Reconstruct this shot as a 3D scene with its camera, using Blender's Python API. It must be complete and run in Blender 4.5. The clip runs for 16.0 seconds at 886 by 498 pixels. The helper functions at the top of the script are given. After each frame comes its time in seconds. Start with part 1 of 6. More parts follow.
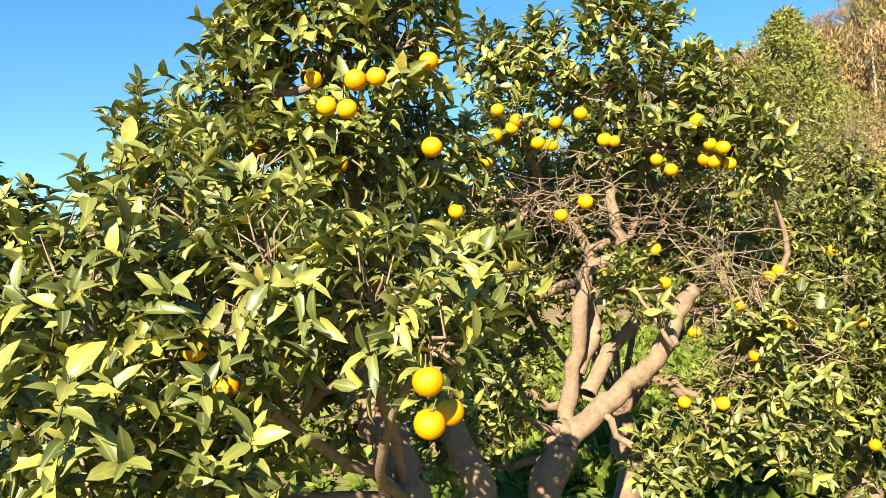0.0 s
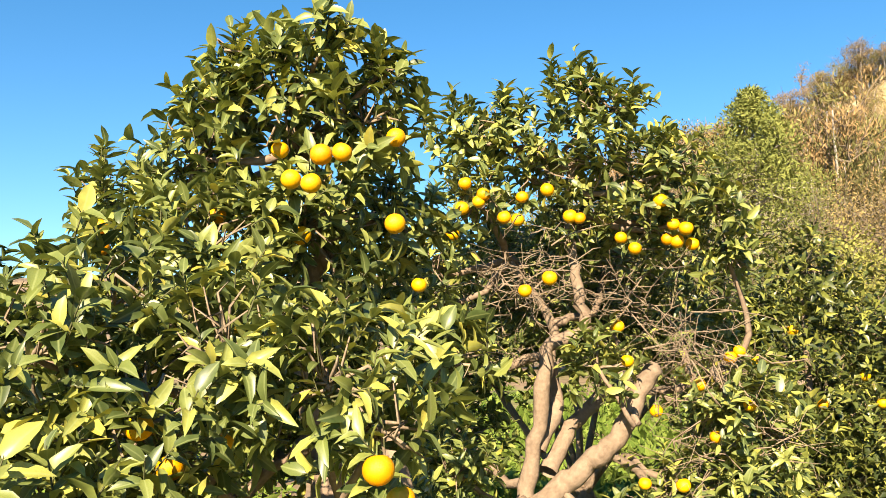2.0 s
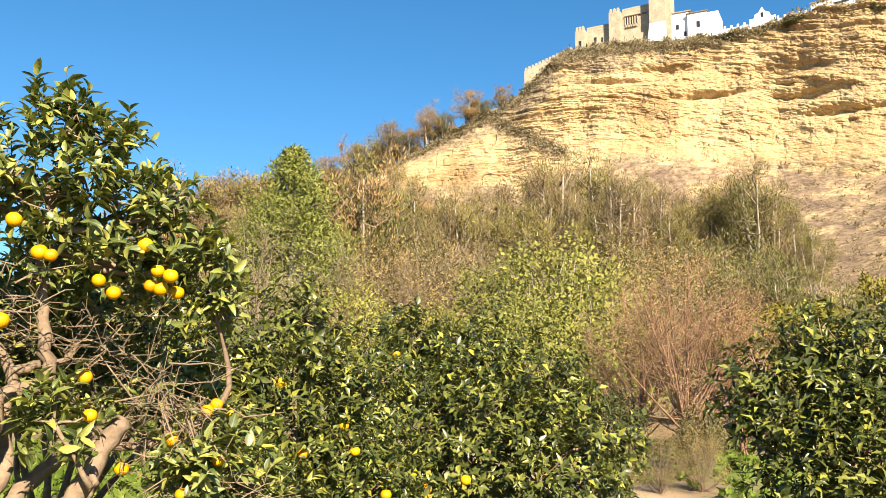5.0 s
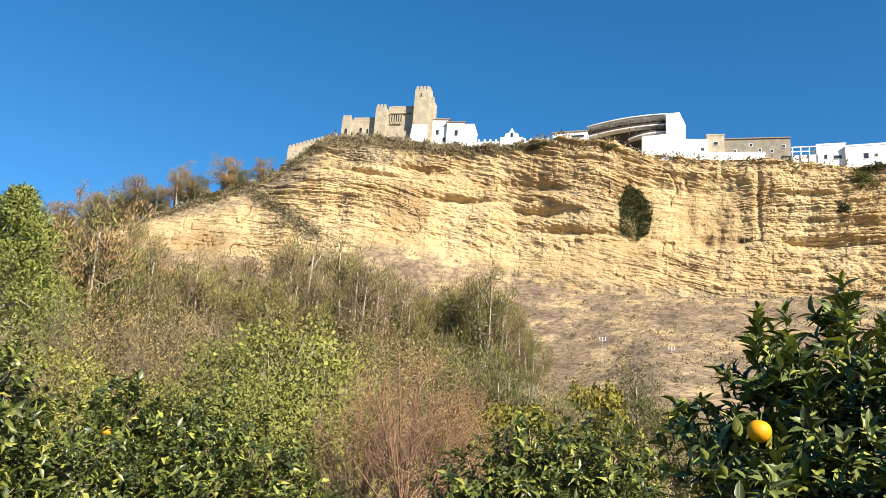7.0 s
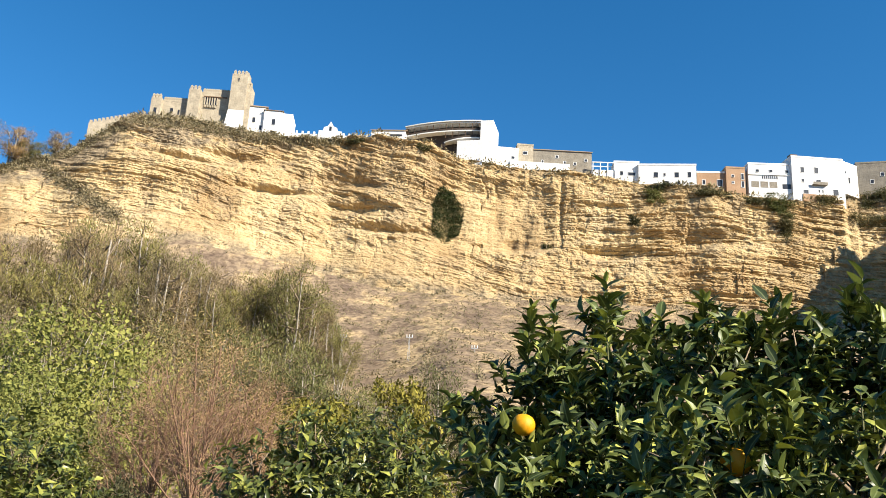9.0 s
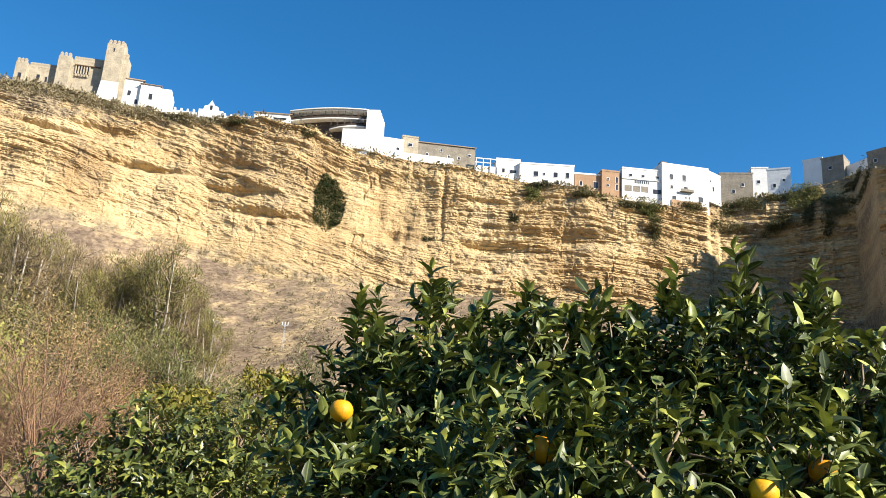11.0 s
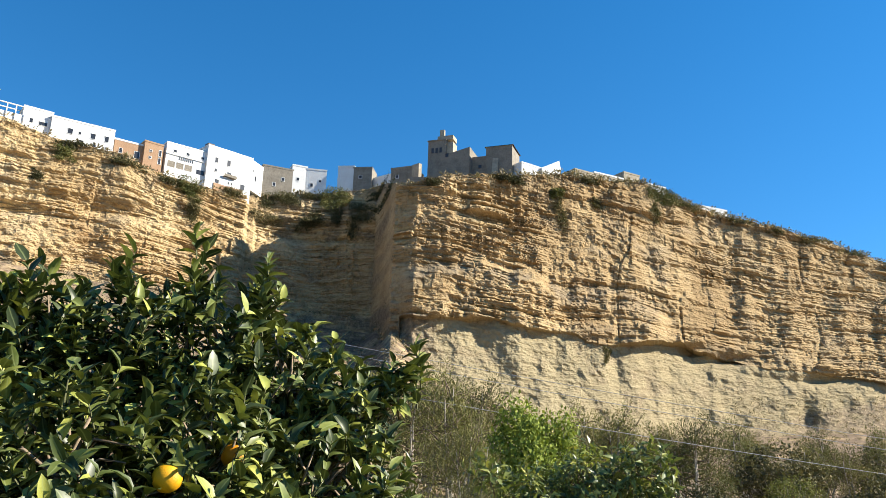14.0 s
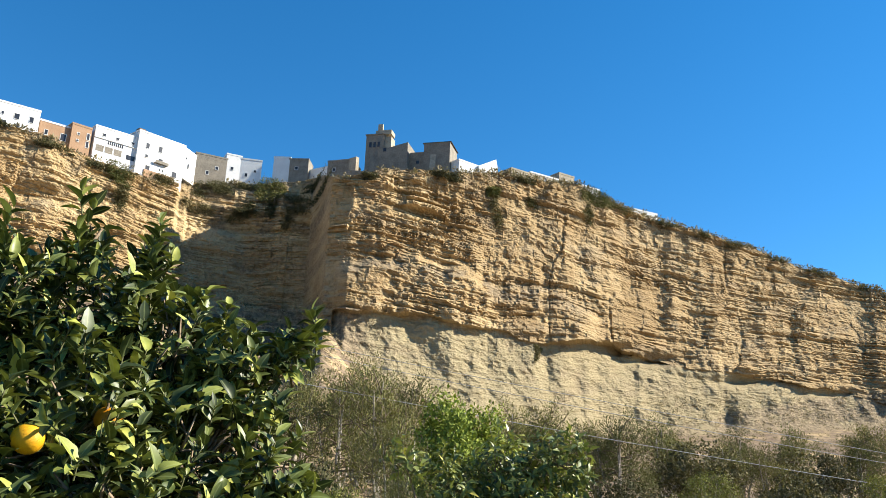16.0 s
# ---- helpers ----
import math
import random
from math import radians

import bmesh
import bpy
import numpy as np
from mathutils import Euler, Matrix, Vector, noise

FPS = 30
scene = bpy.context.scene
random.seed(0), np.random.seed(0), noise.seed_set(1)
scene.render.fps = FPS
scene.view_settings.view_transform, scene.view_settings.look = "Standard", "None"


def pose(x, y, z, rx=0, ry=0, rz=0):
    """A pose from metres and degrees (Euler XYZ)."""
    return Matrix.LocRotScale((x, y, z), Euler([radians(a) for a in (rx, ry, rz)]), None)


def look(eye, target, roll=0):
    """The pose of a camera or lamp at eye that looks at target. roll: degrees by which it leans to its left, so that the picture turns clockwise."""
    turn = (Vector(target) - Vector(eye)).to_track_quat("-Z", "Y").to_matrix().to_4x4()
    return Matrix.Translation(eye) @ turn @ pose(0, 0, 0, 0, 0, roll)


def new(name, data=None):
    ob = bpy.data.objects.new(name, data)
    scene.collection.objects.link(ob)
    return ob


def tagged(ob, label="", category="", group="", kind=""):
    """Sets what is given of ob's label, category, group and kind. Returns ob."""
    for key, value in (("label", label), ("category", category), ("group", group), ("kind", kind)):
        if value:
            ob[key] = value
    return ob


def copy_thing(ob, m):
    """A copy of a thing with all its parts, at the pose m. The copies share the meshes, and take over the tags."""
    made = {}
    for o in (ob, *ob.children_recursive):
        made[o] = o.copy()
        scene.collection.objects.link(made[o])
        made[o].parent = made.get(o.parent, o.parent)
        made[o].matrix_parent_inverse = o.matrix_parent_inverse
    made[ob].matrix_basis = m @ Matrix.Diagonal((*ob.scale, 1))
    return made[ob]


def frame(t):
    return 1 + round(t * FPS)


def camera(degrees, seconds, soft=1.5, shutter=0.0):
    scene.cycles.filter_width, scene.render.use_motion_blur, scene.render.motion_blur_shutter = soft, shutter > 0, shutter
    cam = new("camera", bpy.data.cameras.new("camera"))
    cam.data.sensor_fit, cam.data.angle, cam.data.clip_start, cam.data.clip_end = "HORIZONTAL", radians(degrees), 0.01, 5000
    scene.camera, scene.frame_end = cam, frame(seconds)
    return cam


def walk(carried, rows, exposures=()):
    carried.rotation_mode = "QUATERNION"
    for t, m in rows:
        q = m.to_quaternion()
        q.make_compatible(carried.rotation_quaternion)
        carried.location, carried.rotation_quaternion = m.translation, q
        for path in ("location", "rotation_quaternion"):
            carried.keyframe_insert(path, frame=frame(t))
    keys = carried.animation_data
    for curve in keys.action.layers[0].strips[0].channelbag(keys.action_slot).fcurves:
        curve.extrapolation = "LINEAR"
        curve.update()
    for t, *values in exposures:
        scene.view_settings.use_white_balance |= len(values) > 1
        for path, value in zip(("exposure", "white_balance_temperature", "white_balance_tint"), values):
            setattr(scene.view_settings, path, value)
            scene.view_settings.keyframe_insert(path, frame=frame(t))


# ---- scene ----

# ---- camera and walk: seconds, eye x y z, yaw, pitch, roll in degrees ----
cam = camera(56.78, 16.0, soft=0.75)
PATH = [
    (0.0, -0.000, 0.000, 1.650, 0.02, 1.55, -2.38),
    (0.5, 0.011, 0.007, 1.677, -0.27, 4.30, -2.37),
    (1.0, 0.008, 0.006, 1.688, -0.72, 5.86, -1.70),
    (1.5, 0.010, 0.008, 1.693, -0.84, 6.25, -1.14),
    (2.0, 0.025, 0.011, 1.696, -2.20, 5.75, -0.63),
    (2.5, 0.059, 0.013, 1.692, -8.94, 5.10, -1.09),
    (3.0, 0.078, 0.018, 1.678, -14.44, 4.53, -1.46),
    (3.5, 0.102, 0.006, 1.678, -18.70, 4.06, -1.51),
    (4.0, 0.178, 0.026, 1.685, -21.79, 4.65, -1.19),
    (4.5, 0.258, 0.062, 1.692, -26.02, 6.79, -0.02),
    (5.0, 0.274, 0.031, 1.725, -33.74, 8.86, 0.54),
    (5.2, 0.271, 0.012, 1.734, -36.91, 9.54, 1.17),
    (7.3, 0.271, 0.012, 1.797, -52.66, 15.66, 4.35),
    (7.5, 0.256, 0.007, 1.800, -53.49, 15.85, 4.66),
    (8.0, 0.271, 0.005, 1.806, -55.82, 15.82, 4.83),
    (8.5, 0.324, 0.000, 1.807, -58.84, 15.78, 4.20),
    (9.0, 0.385, -0.034, 1.795, -64.92, 15.70, 3.27),
    (9.2, 0.411, -0.053, 1.792, -67.81, 15.73, 2.93),
    (11.3, 0.523, -0.193, 1.797, -76.24, 15.42, 3.67),
    (11.5, 0.549, -0.216, 1.795, -79.56, 15.51, 3.12),
    (12.0, 0.591, -0.260, 1.800, -86.24, 15.63, 1.87),
    (12.5, 0.612, -0.299, 1.799, -94.38, 15.54, 1.79),
    (13.0, 0.604, -0.327, 1.805, -100.38, 15.68, 1.70),
    (13.5, 0.551, -0.354, 1.810, -103.48, 15.82, 1.93),
    (14.0, 0.537, -0.373, 1.816, -106.39, 15.83, 1.80),
    (14.5, 0.519, -0.392, 1.815, -108.56, 16.14, 1.77),
    (15.0, 0.508, -0.401, 1.809, -110.69, 16.13, 1.62),
    (15.5, 0.556, -0.427, 1.801, -110.96, 15.99, 1.80),
    (16.0, 0.585, -0.491, 1.756, -111.08, 15.70, 2.15),
]
EXPOSURES = [(0.0, 1.82, 7900, 14), (5.2, 1.6, 7700, 13), (7.5, 1.27, 6600, 10), (9.2, 1.27, 6600, 10), (12.5, 1.4, 6450, 10), (16.0, 1.38, 6400, 9)]
walk(cam, [(t, pose(x, y, z, 90 + p, 0, w) @ pose(0, 0, 0, 0, 0, r)) for t, x, y, z, w, p, r in PATH], EXPOSURES)

# ---- world and sun ----
SUN_BEARING, SUN_HEIGHT = 194.0, 32.0
world = bpy.data.worlds.new("sky")
scene.world = world
world.use_nodes = True
wn = world.node_tree.nodes
sky = wn.new("ShaderNodeTexSky")
sky.sky_type = "NISHITA"
sky.sun_disc = False
sky.sun_elevation, sky.sun_rotation = radians(SUN_HEIGHT), radians(SUN_BEARING)
sky.air_density, sky.dust_density, sky.ozone_density = 1.0, 0.0, 4.0
way = wn.new("ShaderNodeTexCoord")
lift = wn.new("ShaderNodeMapping")
lift.inputs["Location"].default_value = (0, 0, 0.072)
world.node_tree.links.new(way.outputs["Generated"], lift.inputs[0])
world.node_tree.links.new(lift.outputs[0], sky.inputs[0])
wn["Background"].inputs[1].default_value = 0.077
deep = wn.new("ShaderNodeHueSaturation")
deep.inputs["Hue"].default_value, deep.inputs["Saturation"].default_value = 0.497, 1.29
world.node_tree.links.new(sky.outputs[0], deep.inputs["Color"])
world.node_tree.links.new(deep.outputs[0], wn["Background"].inputs[0])
sun = new("sun", bpy.data.lights.new("sun", "SUN"))
sun.data.energy, sun.data.angle, sun.data.color = 5.0, radians(0.5), (1.0, 0.92, 0.78)
sb, sh = radians(SUN_BEARING), radians(SUN_HEIGHT)
sun.matrix_world = look((50 * math.sin(sb) * math.cos(sh), 50 * math.cos(sb) * math.cos(sh), 50 * math.sin(sh)), (0, 0, 0))


# ---- materials ----
def shader(name, rough=0.7, spec=0.3):
    m = bpy.data.materials.new(name)
    m.use_nodes = True
    p = m.node_tree.nodes["Principled BSDF"]
    p.inputs["Roughness"].default_value = rough
    p.inputs["Specular IOR Level"].default_value = spec
    return m, m.node_tree.nodes, m.node_tree.links, p


def noise_node(n, l, scale, detail=4, coords="Object", stretch=None, rough=0.55):
    tc = n.new("ShaderNodeTexCoord")
    mp = n.new("ShaderNodeMapping")
    if stretch:
        mp.inputs["Scale"].default_value = stretch
    t = n.new("ShaderNodeTexNoise")
    t.inputs["Scale"].default_value, t.inputs["Detail"].default_value, t.inputs["Roughness"].default_value = scale, detail, rough
    l.new(tc.outputs[coords], mp.inputs[0])
    l.new(mp.outputs[0], t.inputs["Vector"])
    return t.outputs["Fac"]


def ramp(n, l, fac, stops):
    r = n.new("ShaderNodeValToRGB")
    e = r.color_ramp.elements
    while len(e) < len(stops):
        e.new(0.5)
    for k, (at, c) in zip(e, stops):
        k.position, k.color = at, (*c, 1)
    l.new(fac, r.inputs[0])
    return r.outputs[0]


def blend(n, l, a, b, fac, mode="MIX"):
    x = n.new("ShaderNodeMix")
    x.data_type, x.blend_type = "RGBA", mode
    if isinstance(fac, float):
        x.inputs[0].default_value = fac
    else:
        l.new(fac, x.inputs[0])
    for s, v in ((6, a), (7, b)):
        if isinstance(v, tuple):
            x.inputs[s].default_value = (*v, 1)
        else:
            l.new(v, x.inputs[s])
    return x.outputs[2]


def bump(n, l, p, h, strength, distance=0.02):
    b = n.new("ShaderNodeBump")
    b.inputs["Strength"].default_value, b.inputs["Distance"].default_value = strength, distance
    l.new(h, b.inputs["Height"])
    l.new(b.outputs[0], p.inputs["Normal"])


def surface(name, dark, light, scale, rough=0.8, relief=0.3, fine=8.0, depth=0.02, coords="Object", stretch=None, spec=0.3):
    """A mottled surface: two colours over two scales of noise, with fine relief."""
    m, n, l, p = shader(name, rough, spec)
    a = noise_node(n, l, scale, 5, coords, stretch)
    b = noise_node(n, l, scale * fine, 4, coords, stretch)
    c = ramp(n, l, a, [(0.3, dark), (0.7, light)])
    d = ramp(n, l, b, [(0.3, tuple(v * 0.72 for v in dark)), (0.7, light)])
    l.new(blend(n, l, c, d, 0.45), p.inputs["Base Color"])
    bump(n, l, p, b, relief, depth)
    return m


def leaf_material(name, stops, single, rough=0.38, glow=0.3, spec=0.5, tree_tint=False):
    """Leaves: a colour for each leaf, a paler midrib grain, light passing through."""
    m, n, l, p = shader(name, rough, spec)
    if single:
        rnd = n.new("ShaderNodeObjectInfo").outputs["Random"]
    else:
        rnd = n.new("ShaderNodeNewGeometry").outputs["Random Per Island"]
    c = ramp(n, l, rnd, stops)
    g = noise_node(n, l, 45.0, 2)
    c = blend(n, l, c, ramp(n, l, g, [(0.35, (0.55, 0.6, 0.5)), (0.7, (1.15, 1.12, 1.0))]), 0.55, "MULTIPLY")
    rib = n.new("ShaderNodeAttribute")
    rib.attribute_name = "rib"
    c = blend(n, l, c, blend(n, l, c, (0.3, 0.34, 0.14), 0.4), ramp(n, l, rib.outputs["Fac"], [(0.8, (0, 0, 0)), (0.97, (1, 1, 1))]))
    if tree_tint:
        own = n.new("ShaderNodeObjectInfo").outputs["Random"]
        c = blend(n, l, c, ramp(n, l, own, [(0.0, (0.55, 0.58, 0.55)), (0.5, (0.95, 0.95, 0.92)), (1.0, (1.22, 1.14, 1.06))]), 1.0, "MULTIPLY")
    l.new(c, p.inputs["Base Color"])
    rv = n.new("ShaderNodeMapRange")
    rv.inputs["To Min"].default_value, rv.inputs["To Max"].default_value = rough - 0.08, rough + 0.14
    l.new(g, rv.inputs["Value"])
    l.new(rv.outputs[0], p.inputs["Roughness"])
    t = n.new("ShaderNodeBsdfTranslucent")
    l.new(blend(n, l, c, (1.0, 1.0, 0.35), 0.6, "MULTIPLY"), t.inputs[0])
    mix = n.new("ShaderNodeMixShader")
    mix.inputs[0].default_value = glow
    l.new(p.outputs[0], mix.inputs[1])
    l.new(t.outputs[0], mix.inputs[2])
    l.new(mix.outputs[0], n["Material Output"].inputs[0])
    return m


CITRUS = [(0.0, (0.055, 0.082, 0.026)), (0.4, (0.145, 0.18, 0.05)), (0.78, (0.245, 0.27, 0.072)), (0.95, (0.37, 0.36, 0.085)), (1.0, (0.48, 0.41, 0.08))]
# Leaf colours darkened to stand for shade and dark gaps in the crown.
CITRUS_SHADED = [(0.0, (0.024, 0.036, 0.011)), (0.42, (0.068, 0.092, 0.024)), (0.75, (0.15, 0.175, 0.042)), (0.92, (0.32, 0.34, 0.075)), (1.0, (0.42, 0.42, 0.1))]
M_LEAF, M_LEAF_ONE = leaf_material("citrus_leaf", CITRUS, False, 0.4, 0.22, 0.55), leaf_material("citrus_leaf_single", CITRUS, True, 0.4, 0.22, 0.55)
M_LEAF_SHADED, M_LEAF_SHADED_ONE = leaf_material("shaded_citrus_leaf", CITRUS_SHADED, False, 0.42, 0.1, 0.36), leaf_material("shaded_citrus_leaf_single", CITRUS_SHADED, True, 0.42, 0.1, 0.36)
CITRUS_MID = [(0.0, (0.03, 0.044, 0.014)), (0.45, (0.085, 0.105, 0.026)), (0.8, (0.18, 0.195, 0.045)), (1.0, (0.34, 0.34, 0.07))]
M_MID = leaf_material("mid_citrus_leaf", CITRUS_MID, False, 0.35, 0.18)
M_BARK = surface("citrus_bark", (0.13, 0.09, 0.06), (0.27, 0.2, 0.14), 7.0, 0.9, 0.6, 6.0, 0.008)
M_TWIG = surface("dry_twig", (0.13, 0.095, 0.06), (0.3, 0.23, 0.16), 9.0, 0.9, 0.2)
M_SHOOT = surface("green_shoot", (0.05, 0.055, 0.022), (0.12, 0.12, 0.05), 14.0, 0.8, 0.2)
M_DRY_BARK = surface("dry_bark", (0.1, 0.075, 0.05), (0.24, 0.185, 0.125), 2.0, 0.95, 0.3)
M_PALE_BARK = surface("pale_bark", (0.2, 0.17, 0.13), (0.45, 0.4, 0.33), 1.5, 0.9, 0.3)


def peel():
    m, n, l, p = shader("orange_peel", 0.5, 0.35)
    r = n.new("ShaderNodeObjectInfo").outputs["Random"]
    c = ramp(n, l, r, [(0.0, (0.6, 0.22, 0.004)), (0.4, (0.64, 0.3, 0.006)), (1.0, (0.66, 0.37, 0.008))])
    v = noise_node(n, l, 30.0, 3)
    c = blend(n, l, c, ramp(n, l, v, [(0.3, (0.85, 0.8, 0.7)), (0.7, (1.05, 1.05, 1.0))]), 0.7, "MULTIPLY")
    l.new(c, p.inputs["Base Color"])
    bump(n, l, p, noise_node(n, l, 420.0, 1), 0.25, 0.002)
    p.inputs["Subsurface Weight"].default_value = 0.0
    return m


M_PEEL = peel()
M_CALYX = surface("calyx", (0.08, 0.12, 0.03), (0.18, 0.2, 0.06), 60.0)
M_WHITE = surface("lime_wash", (0.6, 0.6, 0.59), (0.76, 0.76, 0.74), 0.5, 0.85, 0.15, 6.0, 0.02)
M_STONE = surface("castle_stone", (0.22, 0.185, 0.135), (0.47, 0.405, 0.3), 0.5, 0.9, 0.6, 5.0, 0.1)
M_GREYSTONE = surface("grey_stone", (0.13, 0.115, 0.095), (0.3, 0.265, 0.21), 0.5, 0.9, 0.6, 5.0, 0.1)
M_OCHRE = surface("ochre_render", (0.28, 0.17, 0.1), (0.4, 0.26, 0.16), 0.5, 0.9, 0.2)
M_ROOF = surface("old_tile", (0.2, 0.14, 0.1), (0.36, 0.27, 0.19), 1.2, 0.9, 0.5, 5.0, 0.05)
M_GLASS = surface("dark_pane", (0.02, 0.022, 0.026), (0.04, 0.042, 0.05), 0.8, 0.25, 0.0, spec=0.5)
M_WOOD = surface("brown_wood", (0.09, 0.055, 0.03), (0.17, 0.11, 0.07), 1.5, 0.7)
M_METAL = surface("grey_cable", (0.3, 0.3, 0.3), (0.42, 0.42, 0.41), 2.0, 0.5)


# ---- building blocks ----
def quick(name, verts, faces):
    """A mesh from arrays in which all faces have the same number of corners."""
    verts, faces = np.asarray(verts, np.float32), np.asarray(faces, np.int32)
    me = bpy.data.meshes.new(name)
    k = faces.shape[1]
    me.vertices.add(len(verts))
    me.vertices.foreach_set("co", verts.ravel())
    me.loops.add(faces.size)
    me.loops.foreach_set("vertex_index", faces.ravel())
    me.polygons.add(len(faces))
    me.polygons.foreach_set("loop_start", np.arange(0, faces.size, k, dtype=np.int32))
    me.polygons.foreach_set("use_smooth", np.zeros(len(faces), dtype=bool))
    me.update(calc_edges=True)
    me.validate()
    return me


def smooth(me):
    me.polygons.foreach_set("use_smooth", np.ones(len(me.polygons), dtype=bool))
    return me


def thing(name, label, category, m=None, group="", kind=""):
    ob = new(name)
    ob.empty_display_size = 0.2
    if m is not None:
        ob.matrix_world = m
    return tagged(ob, label, category, group, kind)


def piece(name, me, material, parent, label="", m=None, kind=""):
    ob = new(name, me)
    if material and not me.materials:
        me.materials.append(material)
    ob.parent = parent
    if m is not None:
        ob.matrix_basis = m
    return tagged(ob, label, kind=kind)


def box_arrays(x0, x1, y0, y1, z0, z1):
    v = [(x, y, z) for z in (z0, z1) for y in (y0, y1) for x in (x0, x1)]
    f = [(0, 2, 3, 1), (4, 5, 7, 6), (0, 1, 5, 4), (2, 6, 7, 3), (0, 4, 6, 2), (1, 3, 7, 5)]
    return v, f


def join(parts):
    v, f = [], []
    for a, b in parts:
        k = len(v)
        v += [tuple(q) for q in a]
        f += [tuple(i + k for i in q) for q in b]
    return v, f


def boxes(name, *rows):
    return quick(name, *join([box_arrays(*r) for r in rows]))


def tube_arrays(points, radii, sides=7):
    """A tapered tube along points, closed at its end."""
    pts = [Vector(p) for p in points]
    v, f = [], []
    side = Vector((0.3, 0.8, 0.2))
    for i, p in enumerate(pts):
        d = (pts[min(i + 1, len(pts) - 1)] - pts[max(i - 1, 0)]).normalized()
        a = d.cross(side)
        if a.length < 0.05:
            a = d.cross(Vector((1, 0, 0)))
        a.normalize()
        b = d.cross(a)
        for k in range(sides):
            w = 2 * math.pi * k / sides
            v.append(tuple(p + float(radii[i]) * (a * math.cos(w) + b * math.sin(w))))
    for i in range(len(pts) - 1):
        for k in range(sides):
            f.append((i * sides + k, i * sides + (k + 1) % sides, (i + 1) * sides + (k + 1) % sides, (i + 1) * sides + k))
    n = len(v)
    v.append(tuple(pts[-1] + (pts[-1] - pts[-2]).normalized() * float(radii[-1]) * 0.4))
    e = (len(pts) - 1) * sides
    f += [(e + k, e + (k + 1) % sides, n, n) for k in range(sides)]
    return v, f


def curve_points(rows, rng, steps=4, rough=0.25):
    """A smooth, slightly gnarled line through rows of x, y, z, radius."""
    a = np.array(rows, float)
    out = []
    for i in range(len(a) - 1):
        p0, p1, p2, p3 = a[max(i - 1, 0)], a[i], a[i + 1], a[min(i + 2, len(a) - 1)]
        for s in np.arange(0, 1, 1 / steps):
            out.append(0.5 * (2 * p1 + (p2 - p0) * s + (2 * p0 - 5 * p1 + 4 * p2 - p3) * s * s + (3 * p1 - p0 - 3 * p2 + p3) * s ** 3))
    out.append(a[-1])
    out = np.array(out)
    out[1:-1, :3] += rng.normal(0, 1, (len(out) - 2, 3)) * out[1:-1, 3:] * rough
    out[:, 3] *= 1 + rng.uniform(-0.1, 0.12, len(out))
    return out[:, :3], out[:, 3]


def tri(faces):
    """Quads whose last corner repeats become plain triangles; all others are cut in two."""
    out = []
    for q in faces:
        out.append((q[0], q[1], q[2]))
        if q[3] != q[2]:
            out.append((q[0], q[2], q[3]))
    return out


def tubes_mesh(name, rows, sides=7):
    v, f = join([tube_arrays(p, r, sides) for p, r in rows])
    return smooth(quick(name, v, tri(f)))


def unit(a):
    return a / np.maximum(np.linalg.norm(a, axis=-1, keepdims=True), 1e-9)


def leaf_template(fine=True):
    """A leaf of length 1 along y: pointed, folded along its midrib, drooping at its tip."""
    if fine:
        ys, ws = [0.0, 0.16, 0.45, 0.8, 1.0], [0.0, 0.66, 1.0, 0.66, 0.0]
    else:
        ys, ws = [0.0, 0.45, 1.0], [0.0, 1.0, 0.0]
    v, f, rows = [], [], []
    for y, w in zip(ys, ws):
        z = -0.34 * y * y + 0.1 * y
        if w == 0:
            rows.append([len(v)])
            v.append((0, y, z))
        else:
            rows.append([len(v), len(v) + 1, len(v) + 2])
            v += [(-0.5 * w, y - 0.02, z + 0.1 * w), (0, y, z), (0.5 * w, y - 0.02, z + 0.1 * w)]
    for a, b in zip(rows, rows[1:]):
        if len(a) == 1:
            f += [(a[0], b[1], b[0]), (a[0], b[2], b[1])]
        elif len(b) == 1:
            f += [(a[0], a[1], b[0]), (a[1], a[2], b[0])]
        else:
            f += [(a[0], a[1], b[1]), (a[0], b[1], b[0]), (a[1], a[2], b[2]), (a[1], b[2], b[1])]
    return np.array(v, float), np.array(f)


FINE, COARSE = leaf_template(True), leaf_template(False)
TINY = (np.array([(0, 0, 0), (0.5, 0.5, 0.06), (0, 1, -0.05), (-0.5, 0.5, 0.06)], float), np.array([(0, 1, 2), (0, 2, 3)]))


def leaf_frames(pos, way, nrm, length, width, curl=None):
    """Rows of 4 x 3: across, along and up (scaled), and the foot of each leaf."""
    y = unit(way)
    z = unit(nrm - (nrm * y).sum(-1, keepdims=True) * y)
    x = np.cross(y, z)
    curl = np.ones(len(pos)) if curl is None else curl
    return np.stack([x * width[:, None], y * length[:, None], z * (length * curl)[:, None], pos], 1)


def leaves_mesh(name, frames, template=FINE):
    tv, tf = template
    v = np.einsum("nk,mkc->mnc", np.c_[tv, np.ones(len(tv))], frames)
    f = tf[None] + (np.arange(len(frames)) * len(tv))[:, None, None]
    me = smooth(quick(name, v.reshape(-1, 3), f.reshape(-1, 3)))
    return mark_rib(me, tv, len(frames)) if template is FINE else me


def mark_rib(me, tv, count):
    """1 along the midrib, 0 at the edge."""
    a = me.attributes.new("rib", "FLOAT", "POINT")
    a.data.foreach_set("value", np.tile((np.abs(tv[:, 0]) < 1e-6).astype(np.float32), count))
    return me


def frame_matrix(fr):
    m = Matrix.Identity(4)
    for k in range(4):
        for c in range(3):
            m[c][k] = float(fr[k][c])
    return m


def polar(bearing, r, z=0.0):
    b = radians(bearing)
    return Vector((r * math.sin(b), r * math.cos(b), z))


